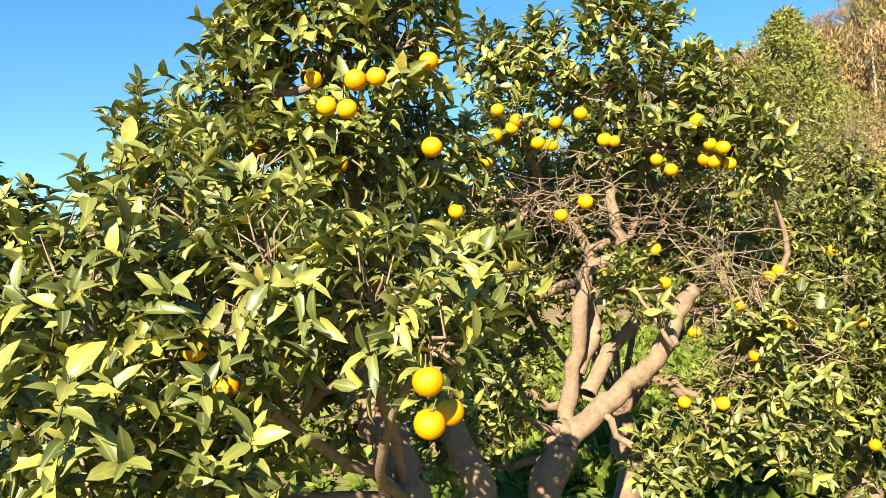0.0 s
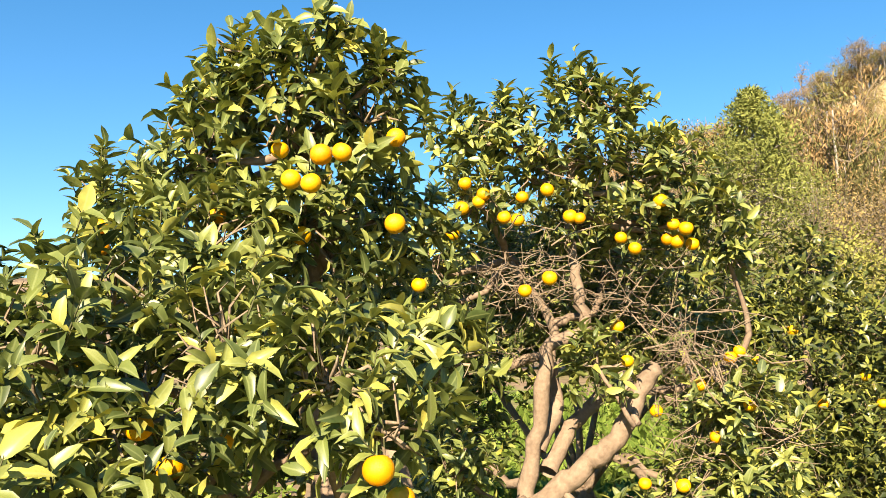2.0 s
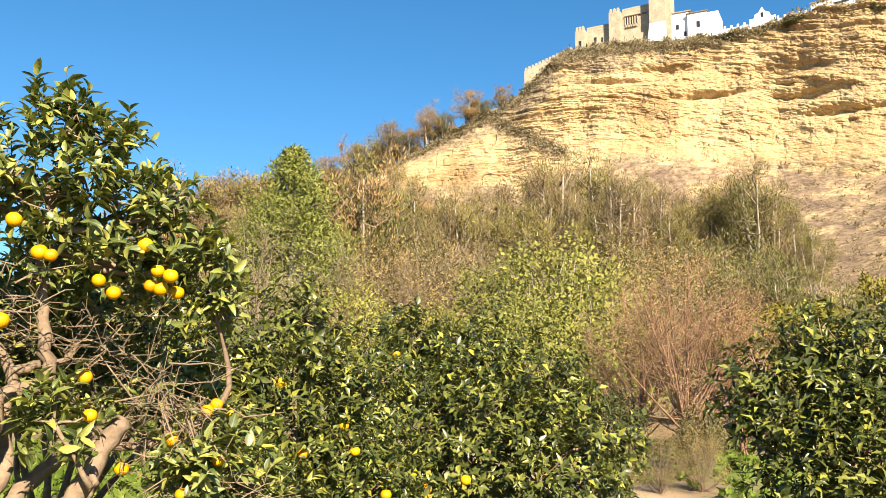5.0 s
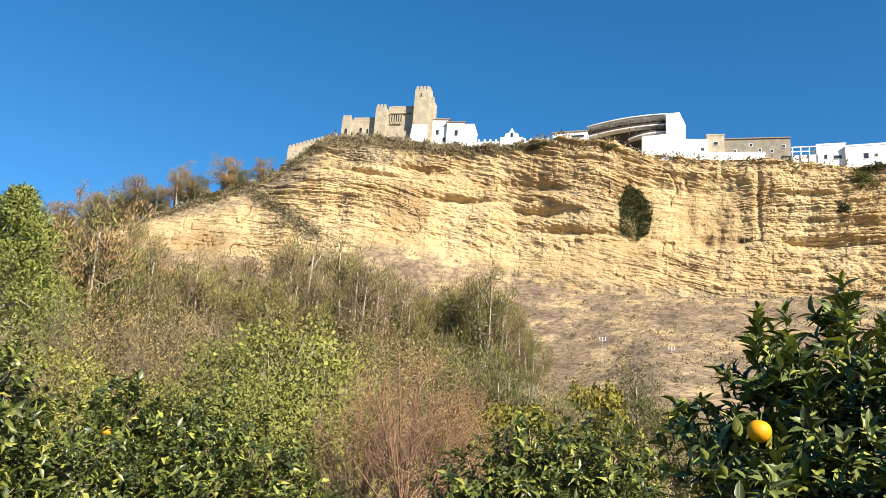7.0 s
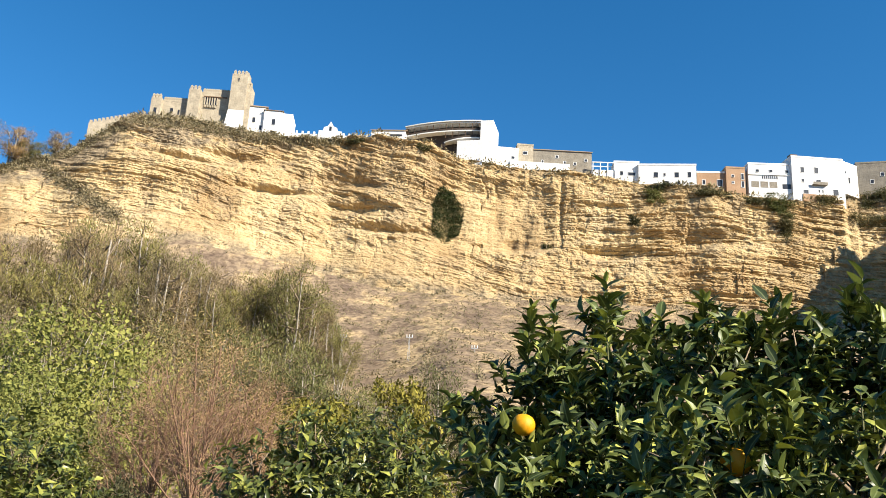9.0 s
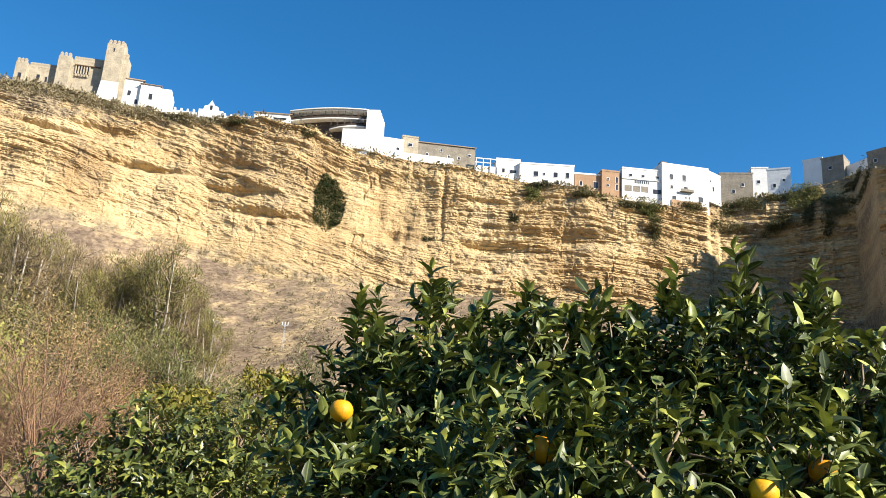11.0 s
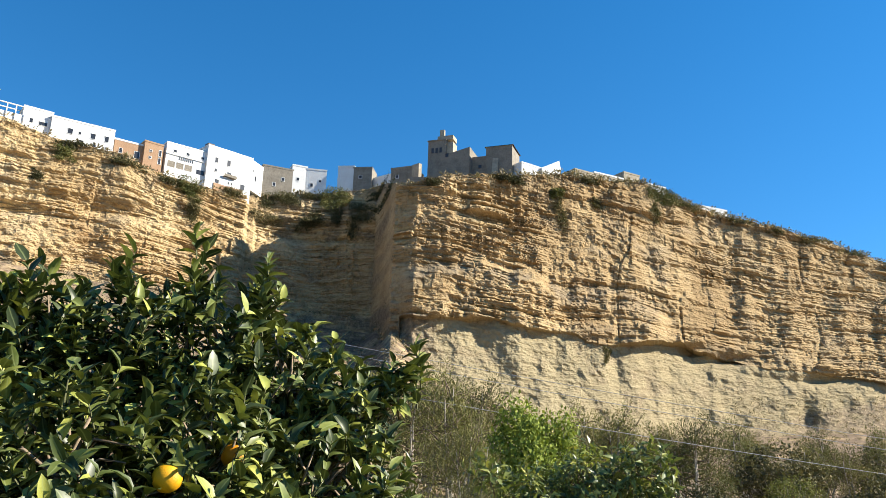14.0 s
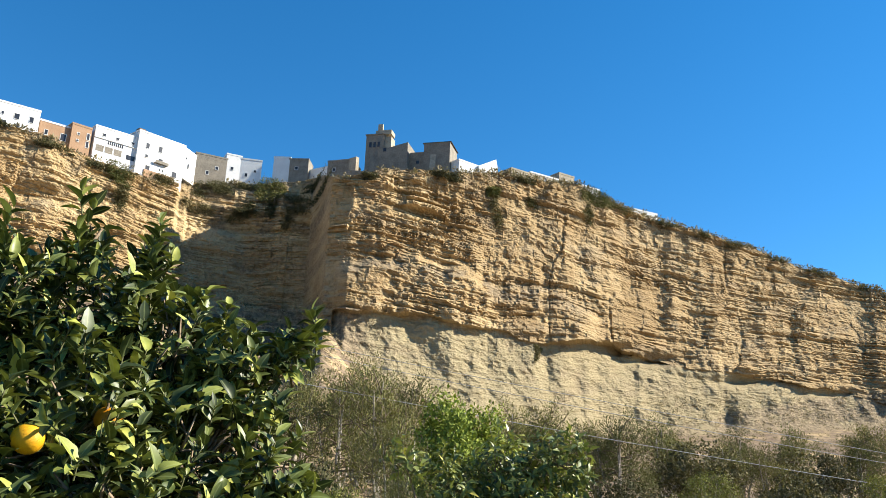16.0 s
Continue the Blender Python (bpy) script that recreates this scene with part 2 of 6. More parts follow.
# ---- the lie of the land ----
EYE = 1.65


def hashed(ix, iy, seed):
    h = (ix.astype(np.int64) * 374761393 + iy.astype(np.int64) * 668265263 + seed * 974634777) & 0xFFFFFFFF
    h = ((h ^ (h >> 13)) * 1274126177) & 0xFFFFFFFF
    return ((h ^ (h >> 16)) & 0xFFFF) / 65535.0


def vnoise(x, y, seed=0):
    """Smooth noise from 0 to 1 over the plane."""
    ix, iy = np.floor(x), np.floor(y)
    fx, fy = x - ix, y - iy
    fx, fy = fx * fx * (3 - 2 * fx), fy * fy * (3 - 2 * fy)
    a, b = hashed(ix, iy, seed), hashed(ix + 1, iy, seed)
    c, d = hashed(ix, iy + 1, seed), hashed(ix + 1, iy + 1, seed)
    return (a * (1 - fx) + b * fx) * (1 - fy) + (c * (1 - fx) + d * fx) * fy


def fbm(x, y, seed=0, octaves=4):
    s, w = 0.0, 0.5
    for k in range(octaves):
        s = s + w * vnoise(x * 2 ** k, y * 2 ** k, seed + 17 * k)
        w *= 0.5
    return s / (1 - 0.5 ** octaves)


def table(text):
    return np.array([[float(v) for v in pair.split(":")] for pair in text.split()]).T


# bearing : radius of the rim; bearing : height of the rim and of the foot, as degrees above the eye
RIM_R = table("-60:320 0:300 16:280 28:250 42:235 50:228 60:222 66:217 75:222 84:227 89:234 91:238 92.2:241 93.0:253 97:257 101.5:252 102.8:210 104.5:208 106:210 112:219 120:247 130:292 140:352 152:430 170:520")
RIM_EL = table("16:9.5 25:11.6 28:13.3 30.2:14.5 33.3:16.3 37.4:18.3 39.8:20.2 42.3:21.9 45.6:22.4 52.7:22.5 59.2:22.9 63.4:22.9 65.6:22.2 69.4:21.7 73.6:21.4 78.9:20.6 83.6:19.9 86.2:19.2 89:18.9 92.4:18.7 97:19.1 101.2:19.9 105.7:20.6 109.3:21.1 115.1:21.0 120.4:20.1 125.3:18.2 129:16.8 132.5:15.5 137.6:13.2 140:12.3 152:8.5")
FOOT_EL = table("-60:3.0 -24:3.7 0:4.0 8:6.5 16:9.3 25:11.4 30:12.9 39:13.1 47:14.8 54:13.9 62:12.7 68:12.5 78:12.3 86:11.6 92:10.8 103:10.0 107:6.2 117:3.5 124:3.2 128:3.4 139:4.0 152:4.0 170:2.0")
MARL_EL = table("100:11.5 108:11.1 114:10.0 118:9.6 123:9.4 127:8.1 130.5:7.2 134:6.9 138:5.8 152:4.4")


def at_bearing(tab, b):
    return np.interp(b, tab[0], tab[1])


def rim(b):
    r = at_bearing(RIM_R, b)
    return r, r * np.tan(np.radians(at_bearing(RIM_EL, b))) + EYE


def foot(b):
    rr, zr = rim(b)
    lean = np.interp(b, [20, 40, 60, 78, 100, 104, 112, 125, 150], [5, 26, 16, 12, 8, 16, 26, 34, 40])
    r = rr - lean
    return r, r * np.tan(np.radians(at_bearing(FOOT_EL, b))) + EYE


def ground_height(b, r):
    b = (np.asarray(b) + 180) % 360 - 180
    b = np.where(b < -60, -60, b)
    rb, zb = foot(b)
    zb = np.where(b > 152, np.interp(b, [152, 180], [22, 15]), zb)
    s = np.clip((r - 34) / (rb - 34), 0, 1)
    h = zb * s ** np.interp(b, [0, 20, 54, 66, 100, 130], [2.4, 3.0, 2.8, 1.7, 1.7, 2.2])
    h = h + s * (fbm(b / 1.1, r / 9, 5) - 0.5) * 5 * (1 - s)
    return h + (fbm(r * np.sin(np.radians(b)) / 2.5, r * np.cos(np.radians(b)) / 2.5, 9) - 0.5) * 0.14 * np.clip((r - 1.5) / 3, 0, 1)


def ground_z(b, r):
    return float(ground_height(np.array([b], float), np.array([r], float))[0])


def colour_layer(me, name, rgb):
    a = me.color_attributes.new(name, "FLOAT_COLOR", "POINT")
    a.data.foreach_set("color", np.c_[rgb, np.ones(len(rgb))].astype(np.float32).ravel())


def grid_faces(rows, cols, closed=False):
    i, j = np.meshgrid(np.arange(rows - 1), np.arange(cols if closed else cols - 1), indexing="ij")
    k = (j + 1) % cols
    return np.stack([i * cols + j, i * cols + k, (i + 1) * cols + k, (i + 1) * cols + j], -1).reshape(-1, 4)


def build_ground():
    rs = np.concatenate([[0.02], np.geomspace(0.6, 34, 60), np.linspace(36, 300, 130), np.geomspace(320, 4500, 26)])
    bs = np.arange(-180, 180, 1.0)
    R, B = np.meshgrid(rs, bs, indexing="ij")
    Z = ground_height(B, R)
    X, Y = R * np.sin(np.radians(B)), R * np.cos(np.radians(B))
    me = smooth(quick("ground", np.stack([X, Y, Z], -1).reshape(-1, 3), grid_faces(len(rs), len(bs), True)[:, ::-1]))
    slope = np.clip((R - 40) / 60, 0, 1)
    grass = np.clip((fbm(X / 3.0, Y / 3.0, 3) - 0.42) * 5, 0, 1) * np.clip(1 - (R - 24) / 20, 0, 1)
    path = np.exp(-((X - 9.3 - 0.15 * (Y - 6)) / 0.65) ** 2) * (R < 30)
    colour_layer(me, "cover", np.stack([slope, grass * (1 - path), path], -1).reshape(-1, 3))
    m, n, l, p = shader("earth", 0.95, 0.1)
    c = n.new("ShaderNodeVertexColor")
    c.layer_name = "cover"
    s = n.new("ShaderNodeSeparateColor")
    l.new(c.outputs[0], s.inputs[0])
    a, b = noise_node(n, l, 1.4, 6), noise_node(n, l, 0.11, 8, rough=0.7)
    soil = ramp(n, l, a, [(0.3, (0.13, 0.09, 0.055)), (0.7, (0.29, 0.21, 0.13))])
    green = ramp(n, l, a, [(0.3, (0.06, 0.1, 0.02)), (0.7, (0.17, 0.23, 0.05))])
    dry = ramp(n, l, b, [(0.34, (0.13, 0.095, 0.07)), (0.5, (0.24, 0.18, 0.12)), (0.62, (0.44, 0.33, 0.18))])
    d2 = ramp(n, l, noise_node(n, l, 0.9, 5, rough=0.7), [(0.38, (0.4, 0.36, 0.36)), (0.6, (1.1, 1.1, 1.1))])
    col = blend(n, l, soil, green, s.outputs["Green"])
    col = blend(n, l, col, (0.36, 0.27, 0.18), s.outputs["Blue"])
    col = blend(n, l, col, blend(n, l, dry, d2, 0.8, "MULTIPLY"), s.outputs["Red"])
    l.new(col, p.inputs["Base Color"])
    bump(n, l, p, a, 0.6, 0.06)
    me.materials.append(m)
    return tagged(new("ground", me), "bare earth, green weeds and dry hillside below a cliff", "ground", kind="structure")


build_ground()


def cliff_material():
    m, n, l, p = shader("sandstone", 0.95, 0.1)
    c = n.new("ShaderNodeVertexColor")
    c.layer_name = "kind"
    s = n.new("ShaderNodeSeparateColor")
    l.new(c.outputs[0], s.inputs[0])
    big = noise_node(n, l, 0.045, 6, rough=0.65)
    band = noise_node(n, l, 0.5, 5, stretch=(0.06, 0.06, 1.0), rough=0.7)
    grit = noise_node(n, l, 0.9, 8, rough=0.72)
    rock = ramp(n, l, big, [(0.3, (0.33, 0.225, 0.115)), (0.5, (0.47, 0.35, 0.19)), (0.68, (0.55, 0.435, 0.26))])
    lines = ramp(n, l, band, [(0.3, (0.7, 0.6, 0.51)), (0.44, (0.95, 0.93, 0.9)), (0.7, (1.12, 1.1, 1.05))])
    rock = blend(n, l, rock, lines, 0.6, "MULTIPLY")
    # Thin bedding lines in the colour; their dark stands for shadow between beds.
    thin = noise_node(n, l, 1.5, 4, stretch=(0.05, 0.05, 1.0), rough=0.6)
    rock = blend(n, l, rock, ramp(n, l, thin, [(0.34, (0.62, 0.52, 0.42)), (0.43, (1, 1, 1)), (0.66, (1.0, 1.0, 1.0)), (0.75, (1.1, 1.08, 1.02))]), 0.75, "MULTIPLY")
    speck = ramp(n, l, grit, [(0.32, (0.58, 0.52, 0.47)), (0.5, (1, 1, 1)), (0.7, (1.12, 1.12, 1.1))])
    rock = blend(n, l, rock, speck, 0.7, "MULTIPLY")
    marl = ramp(n, l, grit, [(0.3, (0.25, 0.205, 0.12)), (0.7, (0.385, 0.325, 0.195))])
    scrub = ramp(n, l, grit, [(0.32, (0.11, 0.088, 0.058)), (0.5, (0.24, 0.185, 0.12)), (0.7, (0.42, 0.325, 0.195))])
    col = blend(n, l, rock, marl, s.outputs["Green"])
    col = blend(n, l, col, (0.29, 0.2, 0.1), s.outputs["Blue"])
    col = blend(n, l, col, scrub, s.outputs["Red"])
    l.new(col, p.inputs["Base Color"])
    h = n.new("ShaderNodeMath")
    h.operation = "ADD"
    l.new(grit, h.inputs[0])
    l.new(noise_node(n, l, 1.6, 4, stretch=(0.12, 0.12, 1.0), rough=0.6), h.inputs[1])
    bump(n, l, p, h.outputs[0], 1.0, 0.6)
    return m


STEP = 0.09


def build_cliff():
    bs = np.arange(18, 152.01, STEP)
    ss = np.linspace(-0.12, 1, 300)
    S, B = np.meshgrid(ss, bs, indexing="ij")
    rr, zr = rim(B)
    rb, zb = foot(B)
    wob = (fbm(B / 1.3, B * 0, 41, 5) - 0.5) * 5.0 * np.clip((B - 24) / 10, 0, 1)
    zr = zr + wob * 0.35
    H = np.maximum(zr - zb, 0.5)
    Z = zb + np.where(S < 0, S * np.maximum(H, 60), S * H)
    # arc: metres along the face
    arc = np.interp(B, bs, np.cumsum(np.radians(STEP) * at_bearing(RIM_R, bs)))
    y = rr * np.cos(np.radians(B))
    lean_way = np.where(B > 100, np.clip(S, 0, 1) ** 0.7, np.clip(S, 0, 1) ** 0.85)
    R = rb + (rr - rb) * np.where(S < 0, S * 2.2, lean_way)
    strength = np.clip((B - 22) / 10, 0, 1) * np.clip(H / 25, 0, 1)
    marl_z = at_bearing(RIM_R, B) * 0.93 * np.tan(np.radians(at_bearing(MARL_EL, B))) + EYE + (fbm(arc / 14, arc * 0, 6) - 0.5) * 5
    marl = np.clip((marl_z - Z) / 1.2 + 0.5, 0, 1) * np.clip((B - 103.3) / 0.5, 0, 1)
    # beds dip to the right at both ends of the face
    dip = 0.24 * np.maximum(y - 70, 0) + 0.03 * np.clip(y, -50, 70) + 0.01 * np.minimum(y + 50, 0)
    zw = Z - dip + (fbm(arc / 45, Z / 60, 2) - 0.5) * 9

    def beds(thick, seed, edge=0.22):
        q = zw / thick + (vnoise(arc / (thick * 9), arc * 0, seed + 3) - 0.5) * 0.8
        k, fr = np.floor(q), q - np.floor(q)
        line = np.floor(arc / (thick * 14) + hashed(k, k * 0, seed + 1) * 7)
        a, b2 = hashed(k, line, seed), hashed(k + 1, line, seed)
        t = np.clip((fr - (1 - edge)) / edge, 0, 1)
        return a * (1 - t) + b2 * t - 0.5 - 0.35 * np.exp(-((fr - 0.04) / 0.07) ** 2)

    el = np.degrees(np.arctan2(Z - EYE, R))
    scar = np.exp(-(((B - 69.2) / 3.4) ** 4)) * np.clip((el - 15.6) / 0.7, 0, 1) * np.clip((0.9 - S) / 0.12, 0, 1)
    # plain plastered-looking rock under the beds, and the lone buttress on the shoulder
    plain = np.exp(-((B - 54.5) / 11.0) ** 4) * np.clip((np.interp(B, [45, 50, 57, 64, 66], [16.6, 15.9, 15.2, 16.6, 16.8]) - el) / 0.6, 0, 1)
    knoll = np.exp(-((B - 34.0) / 4.2) ** 4) * np.clip((np.interp(B, [30, 36.5, 39, 42.3], [19, 18.6, 17.2, 15.3]) - el) / 0.4, 0, 1)
    calm = 1 - np.clip(1.0 * scar + 0.95 * plain + 0.6 * knoll, 0, 0.94)
    gate = np.clip(3.0 * fbm(arc / 21, zw / 7, 51) - 0.85, 0.1, 1.7)
    gate = gate * np.interp(B, [64, 72, 80, 103, 106], [0.62, 0.62, 0.9, 0.9, 1.0])
    lay = (beds(5.2, 11) * 1.5 + beds(2.1, 23) * 1.1 + beds(0.95, 37, 0.3) * 0.85 + beds(0.55, 43, 0.3) * 0.4) * gate * calm
    butt = (fbm(arc / 30, Z / 90, 61) - 0.5) * 9 + (fbm(arc / 8, Z / 18, 71) - 0.5) * 1.8
    rills = (fbm(arc / 3.2, Z / 30, 81) - 0.5) * 3.2
    fine = scar * (fbm(arc / 2.6, Z / 9, 97) - 0.5) * 1.4 + ((fbm(arc / 1.3, Z / 0.9, 91) - 0.5) * 1.0 + (fbm(arc / 5.5, zw / 1.3, 95) - 0.5) * 1.3) * (0.45 + 0.55 * calm)
    cell_a, cell_z = np.floor(arc / 3.4 + 1.6 * fbm(arc / 6, zw / 6, 141)), np.floor(zw / 2.6 + 1.4 * fbm(arc / 9, zw / 7, 142))
    blocks = (hashed(cell_a, cell_z, 143) - 0.5) * 2.0 + (hashed(np.floor(arc / 1.5 + 2 * fbm(arc / 4, zw / 4, 145)), np.floor(zw / 1.2 + fbm(arc / 6, zw / 5, 146)), 144) - 0.5) * 1.0
    # cracks that wander up the plain rock
    crack = np.exp(-((fbm(arc / 7, Z / 16, 131) - 0.5) / 0.016) ** 2) * np.clip(scar + knoll + 0.3, 0, 1) * (vnoise(arc / 6, Z / 6, 132) > 0.4)
    out = np.where(marl > 0.5, rills * 0.5 + (fbm(arc / 24, Z / 22, 62) - 0.5) * 9 + (fbm((arc + 0.8 * Z) / 6, (Z - 0.5 * arc) / 30, 63) - 0.5) * 2.0 + fine * 0.8, lay + 0.22 * blocks * calm + butt + rills * 0.12 + fine - 0.8 * crack)
    out = out - scar * 3.6 + np.where(marl > 0.5, -2.6, 0)
    # upright joints and deeper beds on the headland
    head = np.clip((B - 104) / 3, 0, 1) * (marl <= 0.5)
    joint = np.exp(-((fbm(arc / 14, Z / 50, 103) - 0.5) / 0.02) ** 2) * np.clip(fbm(arc / 9, Z / 12, 104) * 3 - 1.2, 0, 1)
    out = out + head * (lay * 0.4 + 0.15 * blocks - joint * 1.3 + (fbm(arc / 6, Z / 14, 109) - 0.5) * 3.4 + (fbm(arc / 15, Z / 40, 111) - 0.5) * 5.0)
    # overhangs and hollows
    for hb, he, wb, we, deep in ((57.5, 19.8, 2.6, 0.55, 4.5), (58.6, 18.0, 2.2, 0.4, 3.5), (49.5, 20.5, 2.6, 0.35, 3.0), (61, 16.7, 3.0, 0.3, 3.5), (65.4, 18.0, 1.1, 2.2, 5.0), (84, 16.6, 3.0, 0.5, 3.5), (77, 15.8, 2.5, 0.4, 3.0), (118.5, 8.2, 0.5, 1.4, 3.0), (123.6, 9.0, 1.0, 0.28, 4.0), (125.8, 8.4, 1.6, 0.3, 5.0), (131.2, 6.95, 1.9, 0.3, 5.0), (136.5, 6.1, 1.6, 0.25, 3.0), (69.9, 16.4, 0.5, 0.5, 2.5), (73.4, 18.4, 0.2, 1.6, 1.2), (46.5, 19.9, 2.2, 0.22, 3.0), (52, 18.7, 2.6, 0.2, 3.0), (118.4, 13.5, 0.25, 2.0, 1.0), (134.6, 9.5, 0.3, 1.6, 1.6), (126.6, 14.2, 0.3, 1.5, 1.2), (130.2, 4.4, 0.6, 1.4, 4.5)):
        el = np.degrees(np.arctan2(Z - EYE, R))
        out -= deep * np.exp(-((B - hb) / wb) ** 2 - ((el - he) / we) ** 2)
    fade = np.clip(S / 0.1 + 0.6, 0.1, 1)
    R = R - out * strength * fade
    el = np.degrees(np.arctan2(Z - EYE, R))
    recess = np.clip((B - 92.4) / 0.5, 0, 1) * np.clip((102.2 - B) / 0.6, 0, 1)
    R = R - recess * 7.0 * (1 - np.clip((el - 16.9 - (fbm(arc / 5, arc * 0, 151) - 0.5)) / 2.4, 0, 1)) + recess * 2.6 * np.exp(-((el - 15.9) / 0.7) ** 2)
    el = np.degrees(np.arctan2(Z - EYE, R))
    # shelf of scrub below the headland's upper face
    shelf_el = np.interp(B, [103, 108, 114, 120, 128], [14.2, 14.4, 13.4, 11.8, 9.7]) + (fbm(arc / 11, arc * 0, 113) - 0.5) * 2.2
    on_head = np.clip((B - 103.4) / 1, 0, 1) * np.clip((126 - B) / 8, 0, 1)
    R = R - 4.2 * np.clip((shelf_el + 0.55 - el) / 1.1, 0, 1) * on_head
    el = np.degrees(np.arctan2(Z - EYE, R))
    shelf = np.exp(-((el - shelf_el) / 0.7) ** 2) * on_head
    patchy = fbm(arc / 5, Z / 3.5, 33, 5)
    scrub = np.clip((patchy - 0.54) * 6, 0, 1) * 0.45 * calm
    scrub = np.maximum(scrub, np.clip((S - 0.93) / 0.05, 0, 1) * np.clip((patchy - 0.45) * 6, 0, 1) * np.where((B > 55) & (B < 88), 0.3, 0.8))
    castle_slope = np.clip((Z - (zr - np.interp(B, [24, 30, 38, 44, 54, 58], [0, 2, 12, 13, 5, 0]))) / 2, 0, 1)
    scrub = np.maximum(scrub, castle_slope * np.clip((patchy - 0.3) * 6, 0.15, 1))
    gully = np.exp(-((el - np.interp(B, [33, 36.5, 39, 42.3, 43], [19.0, 18.4, 17.0, 15.4, 14.8])) / np.interp(B, [34, 42], [0.3, 0.55])) ** 2) * np.clip((B - 33) / 1.5, 0, 1) * np.clip((43.2 - B) / 0.6, 0, 1)
    scrub = np.maximum(scrub, gully)
    scrub = np.maximum(scrub, shelf * np.clip((patchy - 0.4) * 6, 0, 0.9))
    scrub = np.maximum(scrub, np.clip((106.6 - B) / 1.2, 0, 1) * np.clip((B - 100.5) / 1.5, 0, 1) * np.clip((11.9 - el) / 0.5, 0, 1) * np.clip((patchy - 0.35) * 6, 0, 1))
    scrub = np.maximum(scrub, np.clip((0.1 - S) / 0.08, 0, 1) * np.clip((patchy - 0.35) * 6, 0, 1) * (B < 104))
    scrub = np.maximum(scrub, np.clip((B - 92) / 1.5, 0, 1) * np.clip((103 - B) / 0.8, 0, 1) * np.clip((S - 0.5) / 0.1, 0, 1) * np.clip((patchy - 0.46) * 6, 0, 0.8))
    scrub = np.maximum(scrub, np.clip((np.interp(B, [122, 130, 137, 142], [2.5, 5.0, 6.2, 6.4]) - el) / 0.5, 0, 1) * np.clip((patchy - 0.25) * 5, 0, 1))
    # Patchy stain and ochre; the headland's extra brown stands for its shade.
    stain_and_shade = np.clip((fbm(arc / 9, Z / 30, 77) - 0.52) * 5, 0, 1) * 0.6 * ((B > 76) & ((B < 92) | (B > 102.8))) * (1 - marl) + np.interp(B, [104, 112, 126], [0.2, 0.3, 0.55]) * np.clip((B - 104) / 3, 0, 1) * (1 - 0.6 * marl)
    # the plateau behind the rim, and its far side
    back = [(8, 0.6), (20, 1.2), (60, 0.5), (120, -3), (190, -95)]
    X, Y = R * np.sin(np.radians(B)), R * np.cos(np.radians(B))
    rows = [np.stack([X, Y, Z], -1)]
    kind = [np.stack([scrub, marl, stain_and_shade], -1)]
    rt, zt = R[-1], Z[-1]
    for dr, dz in back:
        r2 = np.maximum(rr[0] + dr, rt + 0.5 * min(dr, 8))
        z2 = np.maximum(zt + dz * np.clip((bs - 18) / 20, 0, 1), -2.0)
        rows.append(np.stack([r2 * np.sin(np.radians(bs)), r2 * np.cos(np.radians(bs)), z2], -1)[None])
        kind.append(np.tile([0.6, 0, 0], (len(bs), 1))[None])
    v = np.concatenate(rows, 0)
    me = (quick("cliff", v.reshape(-1, 3), grid_faces(v.shape[0], len(bs))[:, ::-1]))
    colour_layer(me, "kind", np.concatenate(kind, 0).reshape(-1, 3))
    me.materials.append(cliff_material())
    return tagged(new("cliff", me), "high layered ochre sandstone cliff with scrubby ledges", "cliff", kind="structure"), R, Z, bs


CLIFF, CLIFF_R, CLIFF_Z, CLIFF_B = build_cliff()


# ---- buildings on the rim ----
def seat_at(b0, b1, back=3.0, el=None, back1=None):
    """A frame with its origin at the left foot of a front that runs from bearing b0 to b1: x along it, y away, z up; and its width."""
    r0, z0 = rim(b0)
    r1, z1 = rim(b1)
    r0, r1 = float(r0) + back, float(r1) + (back if back1 is None else back1)
    z = min(float(z0), float(z1)) if el is None else 0.5 * (r0 + r1) * math.tan(radians(el)) + EYE
    a, b = polar(b0, r0, z), polar(b1, r1, z)
    x = (b - a).normalized()
    y = Vector((0, 0, 1)).cross(x)
    m = Matrix.Identity(4)
    for c, v in enumerate((x, y, Vector((0, 0, 1)), a)):
        for k in range(3):
            m[k][c] = v[k]
    return m, (b - a).length, 0.5 * (r0 + r1), z


def window(parent, x, z, w, h, frame_mat=None, y=0.0, label=""):
    f = 0.1
    fr = boxes("window", (x - w / 2 - f, x - w / 2, y - 0.07, y - 0.003, z - f, z + h + f), (x + w / 2, x + w / 2 + f, y - 0.07, y - 0.003, z - f, z + h + f), (x - w / 2, x + w / 2, y - 0.07, y - 0.003, z + h, z + h + f), (x - w / 2, x + w / 2, y - 0.14, y - 0.003, z - f, z))
    o = piece("window", fr, frame_mat or M_WHITE, parent, label)
    piece("pane", boxes("pane", (x - w / 2, x + w / 2, y - 0.02, y - 0.004, z, z + h)), M_GLASS, o)
    return o


